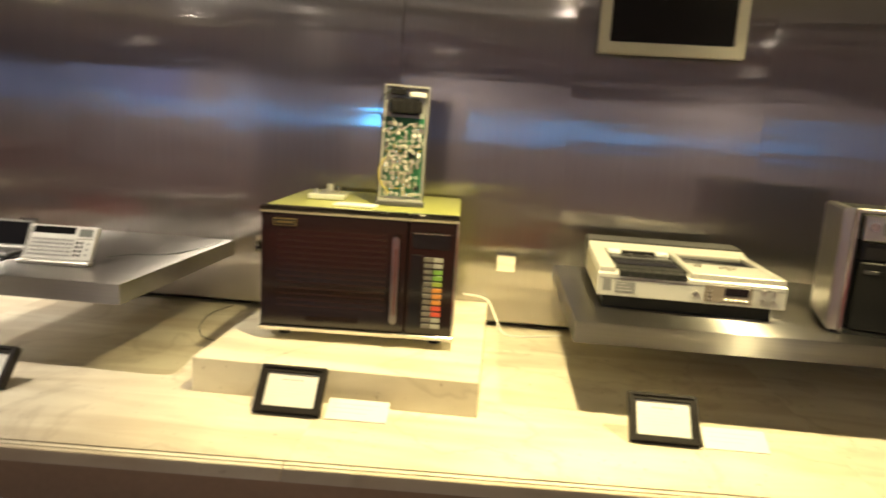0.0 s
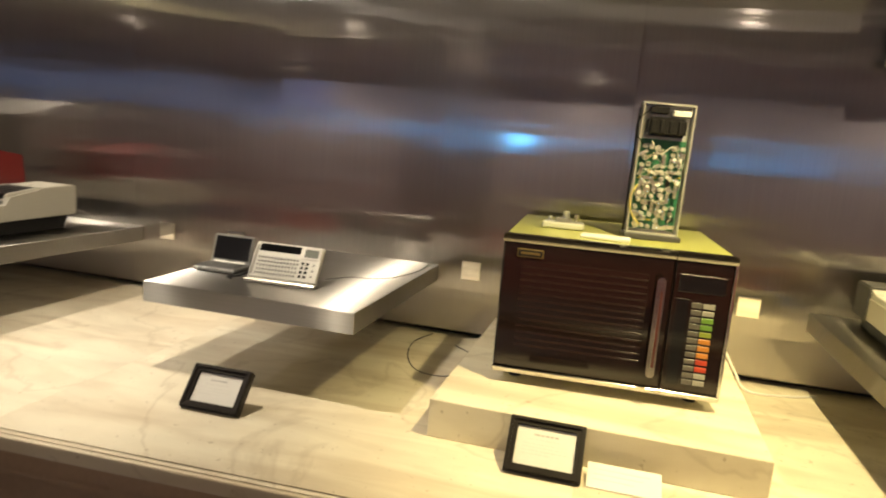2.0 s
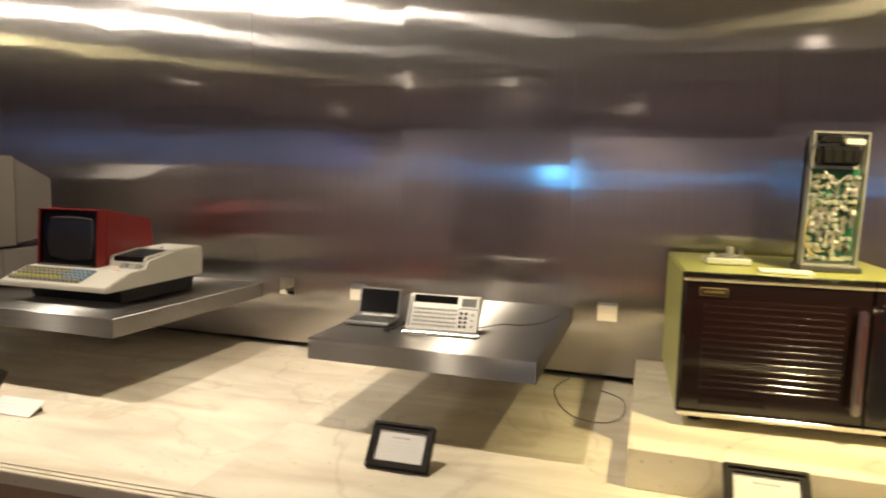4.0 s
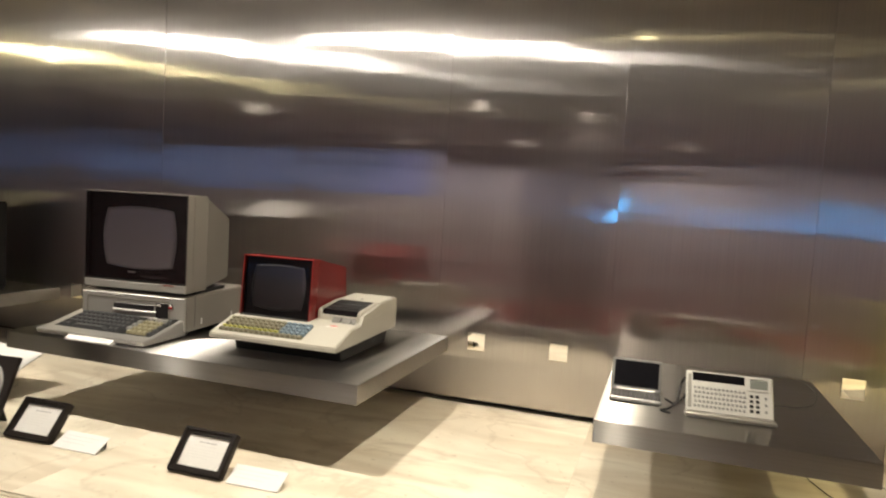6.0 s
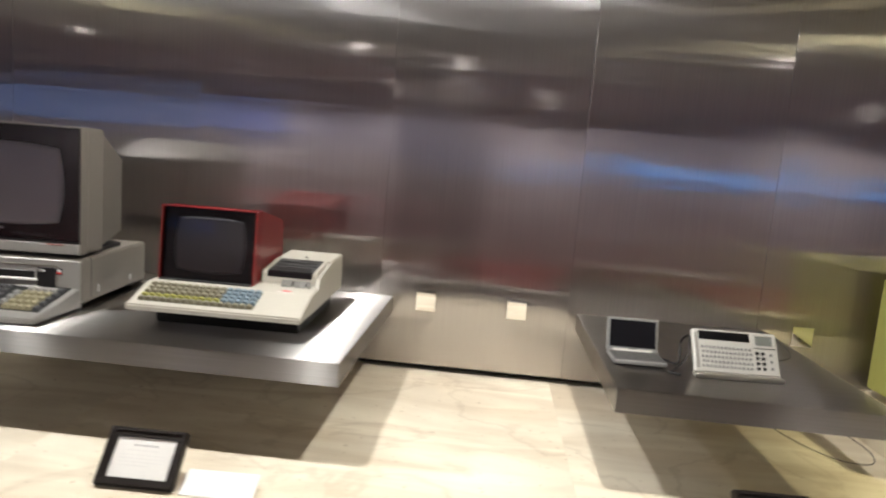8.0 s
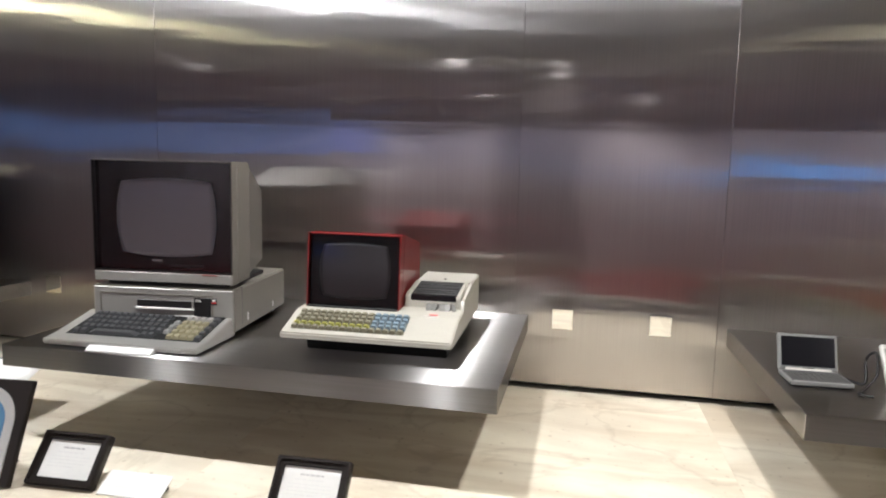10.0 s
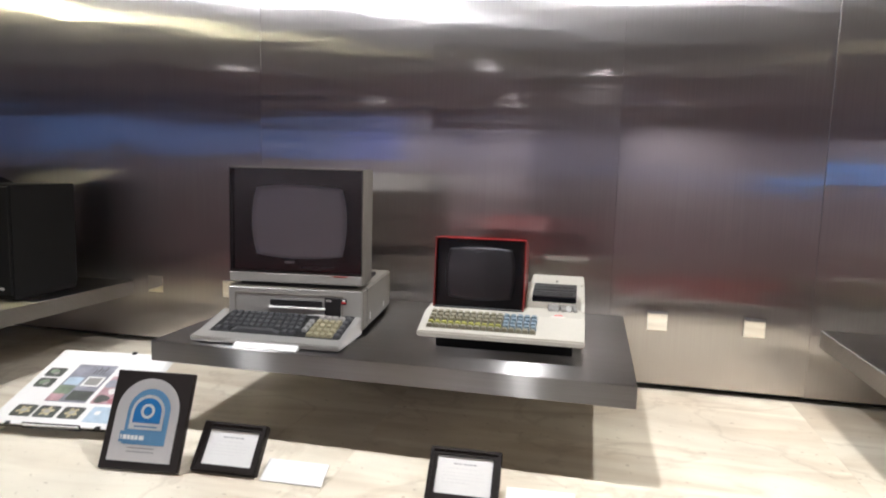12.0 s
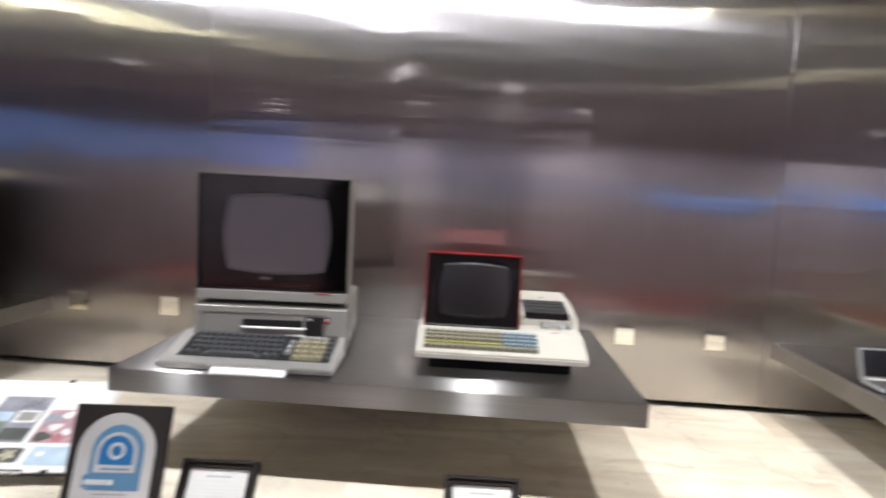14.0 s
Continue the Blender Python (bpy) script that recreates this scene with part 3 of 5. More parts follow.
shelf(0.296, 1.75, 1.672, "thick brushed steel wall shelf carrying a video recorder")
shelf(-5.1, -3.735, 1.585, "thick brushed steel wall shelf carrying a black computer")

# ---- plinth ----
plinth = thing("display_plinth", pose(0, 0, 0), "long stone-topped display plinth with a grooved front edge", "display plinth", kind="structure")


def slanted(x0, x1, f0, f1, back, z0, z1, bevel=0.0015):
    """A slab whose front follows the plinth's edge, f0 to f1 behind it."""
    ya, yb = plinth_edge(x0) + f0, plinth_edge(x1) + f0
    ca, cb = (back, back) if back else (plinth_edge(x0) + f1, plinth_edge(x1) + f1)
    return loft([(x0, ya, z0), (x1, yb, z0), (x1, cb, z0), (x0, ca, z0)], [(x0, ya, z1), (x1, yb, z1), (x1, cb, z1), (x0, ca, z1)], bevel)


JOINTS = [-12.99, -11.8, -10.65, -9.5, -8.35, -7.2, -6.05, -4.895, -3.74, -2.585, -1.43, -0.275, 0.88, 2.035, 3.19, 4.345, 5.99]
part("plinth_body", slanted(-12.99, 5.99, 0.006, 0, 2.415, 0.0, PLINTH - 0.03), FASCIA, plinth, "brown stone fascia")
for a, b in zip(JOINTS, JOINTS[1:]):
    part("slab", slanted(a + 0.00015, b - 0.00015, 0.030, 0, 2.40, PLINTH - 0.03, PLINTH, 0.0002), STONE, plinth)
    part("edge_strip", slanted(a + 0.0006, b - 0.0006, 0.015, 0.027, 0, PLINTH - 0.03, PLINTH - 0.001, 0.0008), STONE, plinth)
    part("edge_strip", slanted(a + 0.0006, b - 0.0006, 0.0, 0.012, 0, PLINTH - 0.03, PLINTH - 0.001, 0.0015), STONE, plinth)

rail = thing("handrail", pose(0, 0, 0), "polished steel tube handrail along the plinth", "handrail", kind="structure")
part("rail_tube", tube([(x, plinth_edge(x) - 0.262, 0.942) for x in (-8.9, -6, -3, -1, 1, 3, 5.9)], 0.028, 20), RAIL_STEEL, rail)
for x in (-7.5, -5.5, -3.5, 0.9, 2.9, 4.9):
    part("bracket", box(x - 0.012, x + 0.012, plinth_edge(x) - 0.262, plinth_edge(x) + 0.004, 0.82, 0.845), ALU, rail)
    part("stem", cyl(x, plinth_edge(x) - 0.255, 0.880, 0.009, 0.08), ALU, rail)

solid("stone_block", box(-0.598, 0.085, 1.608, 2.345, PLINTH, PLINTH + 0.086, 0.002), STONE, "cream travertine block under the microwave oven", "stone block")

# ---- microwave oven ----
BLOCK = PLINTH + 0.086


def microwave():
    w, d, h, f = 0.505, 0.50, 0.350, 0.026
    o = thing("microwave_oven", pose(-0.5, 1.782, BLOCK, 0, 0, 3.0), "old olive-green microwave oven with dark brown glass front", "microwave oven")
    part("cabinet", box(0.002, w - 0.002, 0.03, d, f, h, 0.004), OLIVE, o, "olive-green enamelled cabinet")
    part("front_frame", box(0, w, 0.012, 0.031, f + 0.004, h - 0.002, 0.003), BLACK, o)
    for x in (0.05, w - 0.05):
        for y in (0.07, d - 0.06):
            part("foot", cyl(x, y, f / 2, 0.016, f), BLACK, o)
    split = 0.378
    door = part("door", box(0.003, split - 0.001, 0.0, 0.013, f + 0.014, h - 0.014, 0.003), BROWN_GLASS, o, "dark brown glass door")
    part("door_window", box(0.045, split - 0.05, -0.0015, 0.002, f + 0.055, h - 0.055, 0.001), WINDOW_GLASS, door, "smoked window")
    me = finish("screen_slat", box(-0.140, 0.140, -0.0024, -0.0010, -0.0022, 0.0022, 0.0003), MESH_DARK)
    pieces("screen_slat", me, door, [pose(0.186, 0, z) for z in np.linspace(f + 0.07, h - 0.07, 13)])
    badge = part("badge", box(0.034, 0.094, -0.003, 0.001, h - 0.048, h - 0.029, 0.001), GOLD, door, "brass-coloured name badge")
    part("badge_field", box(0.037, 0.091, -0.0036, -0.002, h - 0.0455, h - 0.0315, 0.0005), BLACK, badge)
    part("badge_mark", box(0.042, 0.086, -0.0042, -0.003, h - 0.0415, h - 0.0355, 0.0004), GOLD, badge)
    part("top_trim", prism([(-0.002, h - 0.016), (-0.004, h - 0.010), (-0.001, h - 0.003), (0.008, h + 0.001), (0.032, h + 0.001), (0.032, h - 0.010)], 0, split, 0.0012), DARK_CHROME, o, "dark chrome top edge")
    part("top_trim", prism([(-0.002, h - 0.016), (-0.004, h - 0.010), (-0.001, h - 0.003), (0.008, h + 0.001), (0.032, h + 0.001), (0.032, h - 0.010)], split + 0.002, w, 0.0012), DARK_CHROME, o, "dark chrome top edge")
    part("bottom_trim", box(0, split, -0.004, 0.03, f, f + 0.012, 0.002), CHROME, o, "chrome bottom edge")
    part("bottom_trim", box(split + 0.002, w, -0.004, 0.03, f, f + 0.012, 0.002), CHROME, o, "chrome bottom edge")
    part("side_trim", box(w - 0.005, w + 0.001, -0.002, 0.03, f + 0.012, h - 0.012, 0.001), CHROME, o)
    grip = part("door_handle", box(split - 0.036, split - 0.018, -0.033, -0.022, f + 0.045, h - 0.055, 0.004), HANDLE_STEEL, o, "dull chrome bar handle with a brown inlay")
    part("inlay", box(split - 0.0275, split - 0.0225, -0.0342, -0.032, f + 0.070, h - 0.083, 0.0005), mat("red_brown_inlay", (0.10, 0.025, 0.018), 0.35), grip)
    for z in (f + 0.055, h - 0.066):
        part("handle_post", cyl(split - 0.027, -0.012, z, 0.006, 0.026, "y"), CHROME, grip)
    panel = part("control_panel", box(split + 0.002, w - 0.006, 0.0, 0.013, f + 0.014, h - 0.016, 0.002), BROWN_GLASS, o, "dark control panel")
    part("display", box(split + 0.012, w - 0.018, -0.0015, 0.002, h - 0.085, h - 0.045, 0.001), LCD, panel)
    part("display_trim", box(split + 0.014, w - 0.020, -0.0025, -0.001, h - 0.047, h - 0.0455, 0.0003), CHROME, panel)
    order = [0, 0, 1, 1, 2, 3, 3, 3, 4, 4, 0, 0]
    for i, c in enumerate(order):
        z = h - 0.112 - i * 0.0158
        part("touch_bar", box(split + 0.044, split + 0.066, -0.0016, 0.001, z - 0.0055, z + 0.0055, 0.0006), BAR_DIM, panel)
        part("touch_bar", box(split + 0.068, split + 0.092, -0.0016, 0.001, z - 0.0055, z + 0.0055, 0.0006), BARS[c], panel)
    part("control_window", box(split + 0.012, split + 0.038, -0.0012, 0.001, f + 0.03, h - 0.10, 0.0005), LCD, panel)
    return o


microwave()
TOP = BLOCK + 0.351


def circuit_module():
    w, h, d = 0.122, 0.326, 0.035
    o = thing("circuit_module", pose(-0.237, 1.976, TOP, 0, 1.2, 9), "opened control unit, green circuit board in a metal tray", "circuit board")
    part("tray_back", box(0, w, 0.012, 0.016, 0.012, h, 0.001), TIN, o)
    part("tray_rim", ring(0, w, 0.012, h, 0.0038, 0.0038, 0.006, 0.005, -0.016, 0.016, 0.0008), TIN, o, "bright metal rim")
    part("stand", box(-0.006, w + 0.006, -0.03, d, 0, 0.014, 0.002), DARK_GREY, o, "dark grey foot")
    part("stand_back", box(-0.004, w + 0.004, 0.017, 0.022, 0.01, h * 0.96, 0.001), BLACK, o)
    board = part("circuit_board", box(0.008, w - 0.008, 0.004, 0.007, 0.024, h - 0.085, 0.0004), PCB, o, "green printed circuit board")
    r = random.Random(11)
    shapes = [finish("chip", box(-0.009, 0.009, -0.006, 0, -0.005, 0.005, 0.0008), BLACK),
              finish("capacitor", cyl(0, -0.009, 0, 0.0052, 0.018, "y", bevel=0.001), TIN),
              finish("resistor", box(-0.007, 0.007, -0.004, 0, -0.002, 0.002, 0.0008), YELLOW_PART),
              finish("relay", box(-0.0085, 0.0085, -0.014, 0, -0.0065, 0.0065, 0.0015), GLINT),
              finish("heat_sink", box(-0.0045, 0.0045, -0.012, 0, -0.014, 0.014, 0.0012), GLINT),
              finish("film_capacitor", box(-0.006, 0.006, -0.010, 0, -0.0045, 0.0045, 0.0012), TIN)]
    names = ["chip", "capacitor", "resistor", "relay", "heat_sink", "film_capacitor"]
    for j in range(14):
        for i in range(6):
            if r.random() < 0.90:
                k = r.choices(range(6), (0.8, 3.2, 1.2, 3.0, 4, 2.4))[0]
                ob = new(names[k], shapes[k])
                ob.parent = board
                ob.matrix_local = pose(0.017 + i * 0.0172 + r.uniform(-0.003, 0.003), 0.004, 0.034 + j * 0.0145 + r.uniform(-0.003, 0.003), 0, r.choice((0, 90, 15, -25, 60)), 0)
    shards = [finish("solder_foil", box(-0.007, 0.007, -0.0015, 0, -0.0035, 0.0035, 0.0005), GLINT), finish("lead_wire", tube([(-0.010, 0, 0), (-0.004, -0.006, 0.003), (0.004, -0.007, -0.002), (0.011, 0, 0.001)], 0.0009, 6, 4), TIN),
              finish("film_tag", box(-0.005, 0.005, -0.002, 0, -0.004, 0.004, 0.0006), WHITE_PLASTIC)]
    for i in range(58):
        k = r.choices(range(3), (4, 4, 2))[0]
        ob = new(("solder_foil", "lead_wire", "film_tag")[k], shards[k])
        ob.parent = board
        ob.matrix_local = pose(r.uniform(0.014, w - 0.014), r.uniform(-0.012, 0.0), r.triangular(0.03, h - 0.09, 0.15), r.uniform(-40, 40), r.uniform(0, 180), r.uniform(-35, 35))
    part("transformer", box(0.016, 0.104, -0.026, 0.01, h - 0.078, h - 0.034, 0.006), BLACK, o, "black wound transformer")
    for i in range(4):
        part("transformer_fin", box(0.020 + 0.021 * i, 0.034 + 0.021 * i, -0.030, -0.02, h - 0.072, h - 0.040, 0.002), BLACK, o)
    part("connector", box(0.07, 0.112, -0.018, 0.010, h - 0.030, h - 0.016, 0.002), WHITE_PLASTIC, o)
    part("connector", box(0.018, 0.060, -0.020, 0.010, h - 0.026, h - 0.010, 0.002), BLACK, o)
    part("wire", tube([(0.02, -0.02, h - 0.015), (-0.006, -0.03, h - 0.04), (-0.010, -0.025, h - 0.075), (0.012, -0.012, h - 0.10)], 0.0016), BLACK, o)
    part("wire", tube([(0.012, -0.008, 0.13), (-0.001, -0.02, 0.10), (0.006, -0.02, 0.06), (0.03, -0.012, 0.035)], 0.0016), YELLOW_PART, o)
    part("wire", tube([(0.03, -0.016, h - 0.09), (0.05, -0.028, h - 0.12), (0.08, -0.022, h - 0.10), (0.10, -0.012, h - 0.13)], 0.0015), TIN, o)
    return o


circuit_module()

tray = thing("magnetron_part", pose(-0.39, 2.02, TOP, 0, 0, 4), "clear dish holding small metal oven parts", "oven part")
part("dish", box(-0.052, 0.052, -0.034, 0.034, 0, 0.016, 0.003), FROST, tray, "frosted clear box")
part("ring_magnet", cyl(0.0, 0, 0.0205, 0.022, 0.010, bevel=0.002), PALE_GREY, tray)
part("antenna_cap", cyl(0.006, 0.0, 0.034, 0.009, 0.018, bevel=0.002), TIN, tray)
part("terminal", cyl(-0.034, 0.006, 0.021, 0.005, 0.012), TIN, tray)
part("terminal", cyl(0.032, -0.004, 0.026, 0.006, 0.022, bevel=0.001), CHROME, tray)


oven_card = thing("info_card", pose(-0.335, 1.865, TOP, 0, 0, -2), "white card lying on top of the microwave", "information card")
part("card_face", box(0, 0.112, 0, 0.055, 0, 0.006, 0.001), WHITE_CARD, oven_card)
part("text_line", box(0.02, 0.09, 0.02, 0.024, 0.0055, 0.0064, 0), PALE_INK, oven_card)

# ---- placards ----


def placard(x, y, rz, label, lean=40, w=0.152, h=0.112, lines=4):
    o = thing("placard", pose(x, y + 0.010, PLINTH, -lean, 0, rz), label, "placard", "framed placards")
    frame_bars = part("frame", ring(0, w, 0, h, 0.0165, 0.0165, 0.0165, 0.0165, -0.012, 0.006, 0.0012), BLACK_WOOD, o, "black wooden frame")
    part("frame_lip", ring(0.0008, w - 0.0008, 0.0008, h - 0.0008, 0.0078, 0.0078, 0.0078, 0.0078, -0.0165, -0.0115, 0.0016), BLACK_WOOD, frame_bars)
    sheet = part("sheet", box(0.016, w - 0.016, -0.006, -0.001, 0.016, h - 0.016, 0), SHEET, o, "white printed sheet")
    part("glazing_rim", ring(0.0148, w - 0.0148, 0.0148, h - 0.0148, 0.0022, 0.0022, 0.0022, 0.0022, -0.0085, -0.004, 0), BLACK, o)
    r = random.Random(int(abs(x) * 1000))

    def words(name, z, x0, x1, tall, material):
        while x0 < x1 - 0.004:
            n = min(r.uniform(0.005, 0.013), x1 - x0)
            part(name, box(x0, x0 + n, -0.0064, -0.0055, z - tall / 2, z + tall / 2, 0), material, sheet)
            x0 += n + 0.0022

    words("title_word", h - 0.032, w * 0.34, w * 0.66, 0.0034, INK)
    words("text_word", h - 0.0415, w * 0.28, w * 0.68, 0.0024, PALE_INK)
    for k in range(lines):
        words("text_word", h - 0.0505 - k * 0.0068, 0.030, w - 0.032 - (0.03 if k == lines - 1 else 0.0), 0.0017, PALE_INK)
    # a strut behind that reaches the stone
    part("strut", box(w / 2 - 0.014, w / 2 + 0.014, 0.0055, 0.008, 0.0, h * 0.72, 0.0005), BLACK, o)
    leg = part("leg", box(-0.012, 0.012, -0.0015, 0.0015, -0.055, 0, 0.0005), BLACK, o)
    drop = (h * 0.72) * math.cos(radians(lean))
    leg.location = (w / 2, 0.007, h * 0.72)
    leg.rotation_euler = (radians(lean + 12), 0, 0)
    leg.scale = (1, 1, drop / math.cos(radians(12)) / 0.055)
    return o


placard(-0.415, 1.516, 1, "black-framed placard with printed sheet before the microwave")
placard(0.423, 1.553, 0, "black-framed placard with printed sheet before the video recorder")
placard(-1.145, 1.500, 2, "black-framed placard with printed sheet before the pocket devices", w=0.143, h=0.102, lines=3)
placard(-2.363, 1.452, 2, "black-framed placard with printed sheet before the red computer")
placard(-4.290, 1.385, 3, "black-framed placard with printed sheet before the black computer")
placard(-2.893, 1.438, 3, "black-framed placard with printed sheet before the grey computer")


def slip(x, y, rz, w=0.140, h=0.058, lean=62):
    o = thing("info_card", pose(x, y, PLINTH, 0, 0, rz), "small white information card on dark props", "information card", "white information cards")
    c, s = math.cos(radians(90 - lean)), math.sin(radians(90 - lean))
    for x in (0.010, w - 0.016):
        part("prop", prism([(h * c * 0.35, 0), (h * c * 1.02, 0), (h * c * 0.98, h * s * 0.97), (h * c * 0.35, h * s * 0.34)], x, x + 0.004, 0), DARK_GREY, o)
    face = part("card_face", prism([(0, 0.0), (h * c, h * s), (h * c - 0.001, h * s + 0.003), (-0.001, 0.003)], 0, w, 0.0004), WHITE_CARD, o)
    for i in range(3):
        k0, k1 = 0.78 - i * 0.2, 0.74 - i * 0.2
        part("text_line", prism([(h * c * k1 - 0.0012, h * s * k1 + 0.0032), (h * c * k0 - 0.0012, h * s * k0 + 0.0032), (h * c * k0 - 0.001, h * s * k0 + 0.0025), (h * c * k1 - 0.001, h * s * k1 + 0.0025)], 0.012, w - 0.02 - 0.015 * i, 0), PALE_INK, face)
    return o


slip(-0.253, 1.527, 1)
slip(0.585, 1.562, 1)
slip(-2.197, 1.460, 3)
slip(-2.728, 1.447, 2)

# ---- plaque with the blue emblem ----


def plaque():
    w, h = 0.186, 0.216
    o = thing("award_plaque", pose(-3.096, 1.408, PLINTH, -25, 0, 6), "black wooden plaque with a silver arch and blue emblem", "plaque")
    part("board", box(0, w, -0.014, 0, 0, h, 0.002), BLACK_WOOD, o, "black lacquered board")

    def arch(x0, x1, z0, z1, y0, y1, n=20):
        r = (x1 - x0) / 2
        cx, cz = (x0 + x1) / 2, z1 - r
        pts = [(x0, z0), (x1, z0)] + [(cx + r * math.cos(math.pi * k / n), cz + r * math.sin(math.pi * k / n)) for k in range(n + 1)]
        return loft([(x, y0, z) for x, z in pts], [(x, y1, z) for x, z in pts], 0)

    plate = part("arch_plate", arch(0.018, w - 0.020, 0.018, h - 0.016, -0.017, -0.012), PLATE_SILVER, o, "brushed silver arched plate")
    part("pale_arch", arch(0.046, 0.146, 0.054, 0.177, -0.0178, -0.016), BLUE_PALE, plate)
    part("silver_arch", arch(0.0545, 0.1335, 0.0865, 0.163, -0.0184, -0.017), PLATE_SILVER, plate)
    part("blue_arch", arch(0.0615, 0.1265, 0.101, 0.156, -0.0190, -0.018), BLUE_PRINT, plate)
    part("blue_bar", box(0.038, 0.112, -0.0182, -0.016, 0.058, 0.082, 0), BLUE_PALE, plate)
    part("text_line", box(0.068, 0.122, -0.0190, -0.018, 0.0915, 0.0945, 0), BLUE_PALE, plate)
    for a, b in ((0.041, 0.044), (0.047, 0.055), (0.057, 0.064), (0.066, 0.073), (0.075, 0.082), (0.085, 0.096)):
        part("text_mark", box(a, b, -0.0188, -0.0178, 0.064, 0.0735, 0), PALE_INK, plate)
    for z in (0.046, 0.038):
        part("engraved_line", box(0.060, 0.125, -0.0173, -0.0165, z, z + 0.0018, 0), DULL_SILVER, plate)
    bm = bmesh.new()
    cx, cz, n = 0.094, 0.127, 24
    prev = []
    for k in range(n):
        a = math.tau * k / n
        prev.append([bm.verts.new((cx + q * math.cos(a), -0.0195, cz + q * math.sin(a))) for q in (0.010, 0.0165)])
    for k in range(n):
        a, b = prev[k], prev[(k + 1) % n]
        bm.faces.new((a[0], b[0], b[1], a[1]))
    bmesh.ops.solidify(bm, geom=bm.faces[:], thickness=0.0008)
    part("emblem_ring", bm, WHITE_PLASTIC, plate)
    leg = part("leg", box(w / 2 - 0.02, w / 2 + 0.02, 0.0, 0.004, 0, 0.150, 0.0005), BLACK, o)
    prop = part("prop", box(-0.02, 0.02, -0.002, 0.002, -0.144, 0, 0.0005), BLACK, o)
    prop.location, prop.rotation_euler = (w / 2, 0.004, 0.150), (radians(43), 0, 0)
    return o


plaque()

# ---- printed leaflet on its stand ----


def leaflet():
    w, d = 0.345, 0.325
    o = thing("leaflet_stand", pose(-3.497, 1.492, PLINTH, 0, 0, 8), "open printed leaflet on a sloping clear acrylic stand", "leaflet")
    tilt = pose(0, 0, 0.027, 17.6, 0, 0)

    def flat(name, x0, x1, y0, y1, z0, z1, material, parent, label="", bevel=0.0):
        bm = box(x0, x1, y0, y1, z0, z1, bevel)
        bm.transform(tilt)
        return part(name, bm, material, parent, label)

    flat("stand_plate", 0.01, w - 0.005, -0.004, d - 0.02, -0.005, -0.001, ACRYLIC, o, "clear acrylic plate", 0.001)
    flat("stand_lip", 0.10, 0.25, -0.008, -0.003, -0.005, 0.012, ACRYLIC, o, "clear acrylic lip", 0.001)
    for x in (0.02, w - 0.03):
        part("stand_foot", box(x, x + 0.004, 0.006, 0.06, 0, 0.022, 0.001), ACRYLIC, o)
        part("stand_post", box(x + (0.06 if x < 0.1 else -0.06), x + (0.064 if x < 0.1 else -0.056), d - 0.10, d - 0.06, 0, 0.092, 0.001), ACRYLIC, o)
    page = flat("page", 0, w, 0, d, 0.0, 0.0016, PAPER, o, "white printed page", 0.0004)
    def blob(name, cx, cy, r, lobes, depth, level, material, parent, stretch=1.0, turn=0.0):
        """A flat printed shape with rounded lobes."""
        pts = []
        for k in range(30):
            a = math.tau * k / 30
            q = r * (1 - depth * (0.5 + 0.5 * math.cos(lobes * a)))
            u, v = q * math.cos(a) * stretch, q * math.sin(a)
            pts.append((cx + u * math.cos(turn) - v * math.sin(turn), cy + u * math.sin(turn) + v * math.cos(turn)))
        bm = loft([(x, y, level) for x, y in pts], [(x, y, level + 0.0003) for x, y in pts], 0)
        bm.transform(tilt)
        return part(name, bm, material, parent)

    def photo(x, y, ww, hh, material, corner=0.006):
        """A printed photograph with rounded corners."""
        pts = []
        for cx, cy, a0 in ((x + ww - corner, y + hh - corner, 0), (x + corner, y + hh - corner, 90), (x + corner, y + corner, 180), (x + ww - corner, y + corner, 270)):
            pts += [(cx + corner * math.cos(radians(a0 + 30 * k)), cy + corner * math.sin(radians(a0 + 30 * k))) for k in range(4)]
        bm = loft([(a, b, 0.0017) for a, b in pts], [(a, b, 0.0021) for a, b in pts], 0)
        bm.transform(tilt)
        return part("picture", bm, material, page)

    for y, turn in ((0.148, 0.5), (0.196, -0.4)):
        p = photo(0.018, y, 0.050, 0.040, PHOTO_DARK)
        blob("leaf_shape", 0.040, y + 0.022, 0.010, 2, 0.3, 0.0022, PHOTO_GREEN, p, 1.9, turn)
        blob("leaf_shape", 0.048, y + 0.014, 0.006, 2, 0.3, 0.0026, PALE_GREY, p, 1.8, turn + 0.4)
    for x, m in ((0.036, PHOTO_GOLD), (0.098, PHOTO_GOLD), (0.164, PHOTO_GOLD)):
        p = photo(x, 0.028, 0.056, 0.046, PHOTO_DARK)
        blob("flower_shape", x + 0.028, 0.052, 0.0185, 5, 0.45, 0.0022, m, p, 1.1, x * 9)
        blob("flower_heart", x + 0.028, 0.052, 0.0085, 4, 0.2, 0.0026, CREAM, p)
    p = photo(0.090, 0.092, 0.112, 0.166, PHOTO_GREY, 0.001)
    flat("tint_field", 0.090, 0.128, 0.094, 0.124, 0.0022, 0.0025, PHOTO_RED, p)
    flat("tint_field", 0.092, 0.136, 0.124, 0.160, 0.0022, 0.0025, PHOTO_GREEN, p)
    flat("tint_field", 0.096, 0.138, 0.164, 0.198, 0.0022, 0.0025, PHOTO_BLUE, p)
    flat("tint_field", 0.140, 0.200, 0.100, 0.140, 0.0022, 0.0025, PHOTO_DARK, p)
    flat("inset_border", 0.146, 0.196, 0.160, 0.204, 0.0022, 0.0027, WHITE_CARD, p)
    flat("inset_picture", 0.152, 0.190, 0.166, 0.198, 0.0028, 0.0030, PALE_GREY, p)
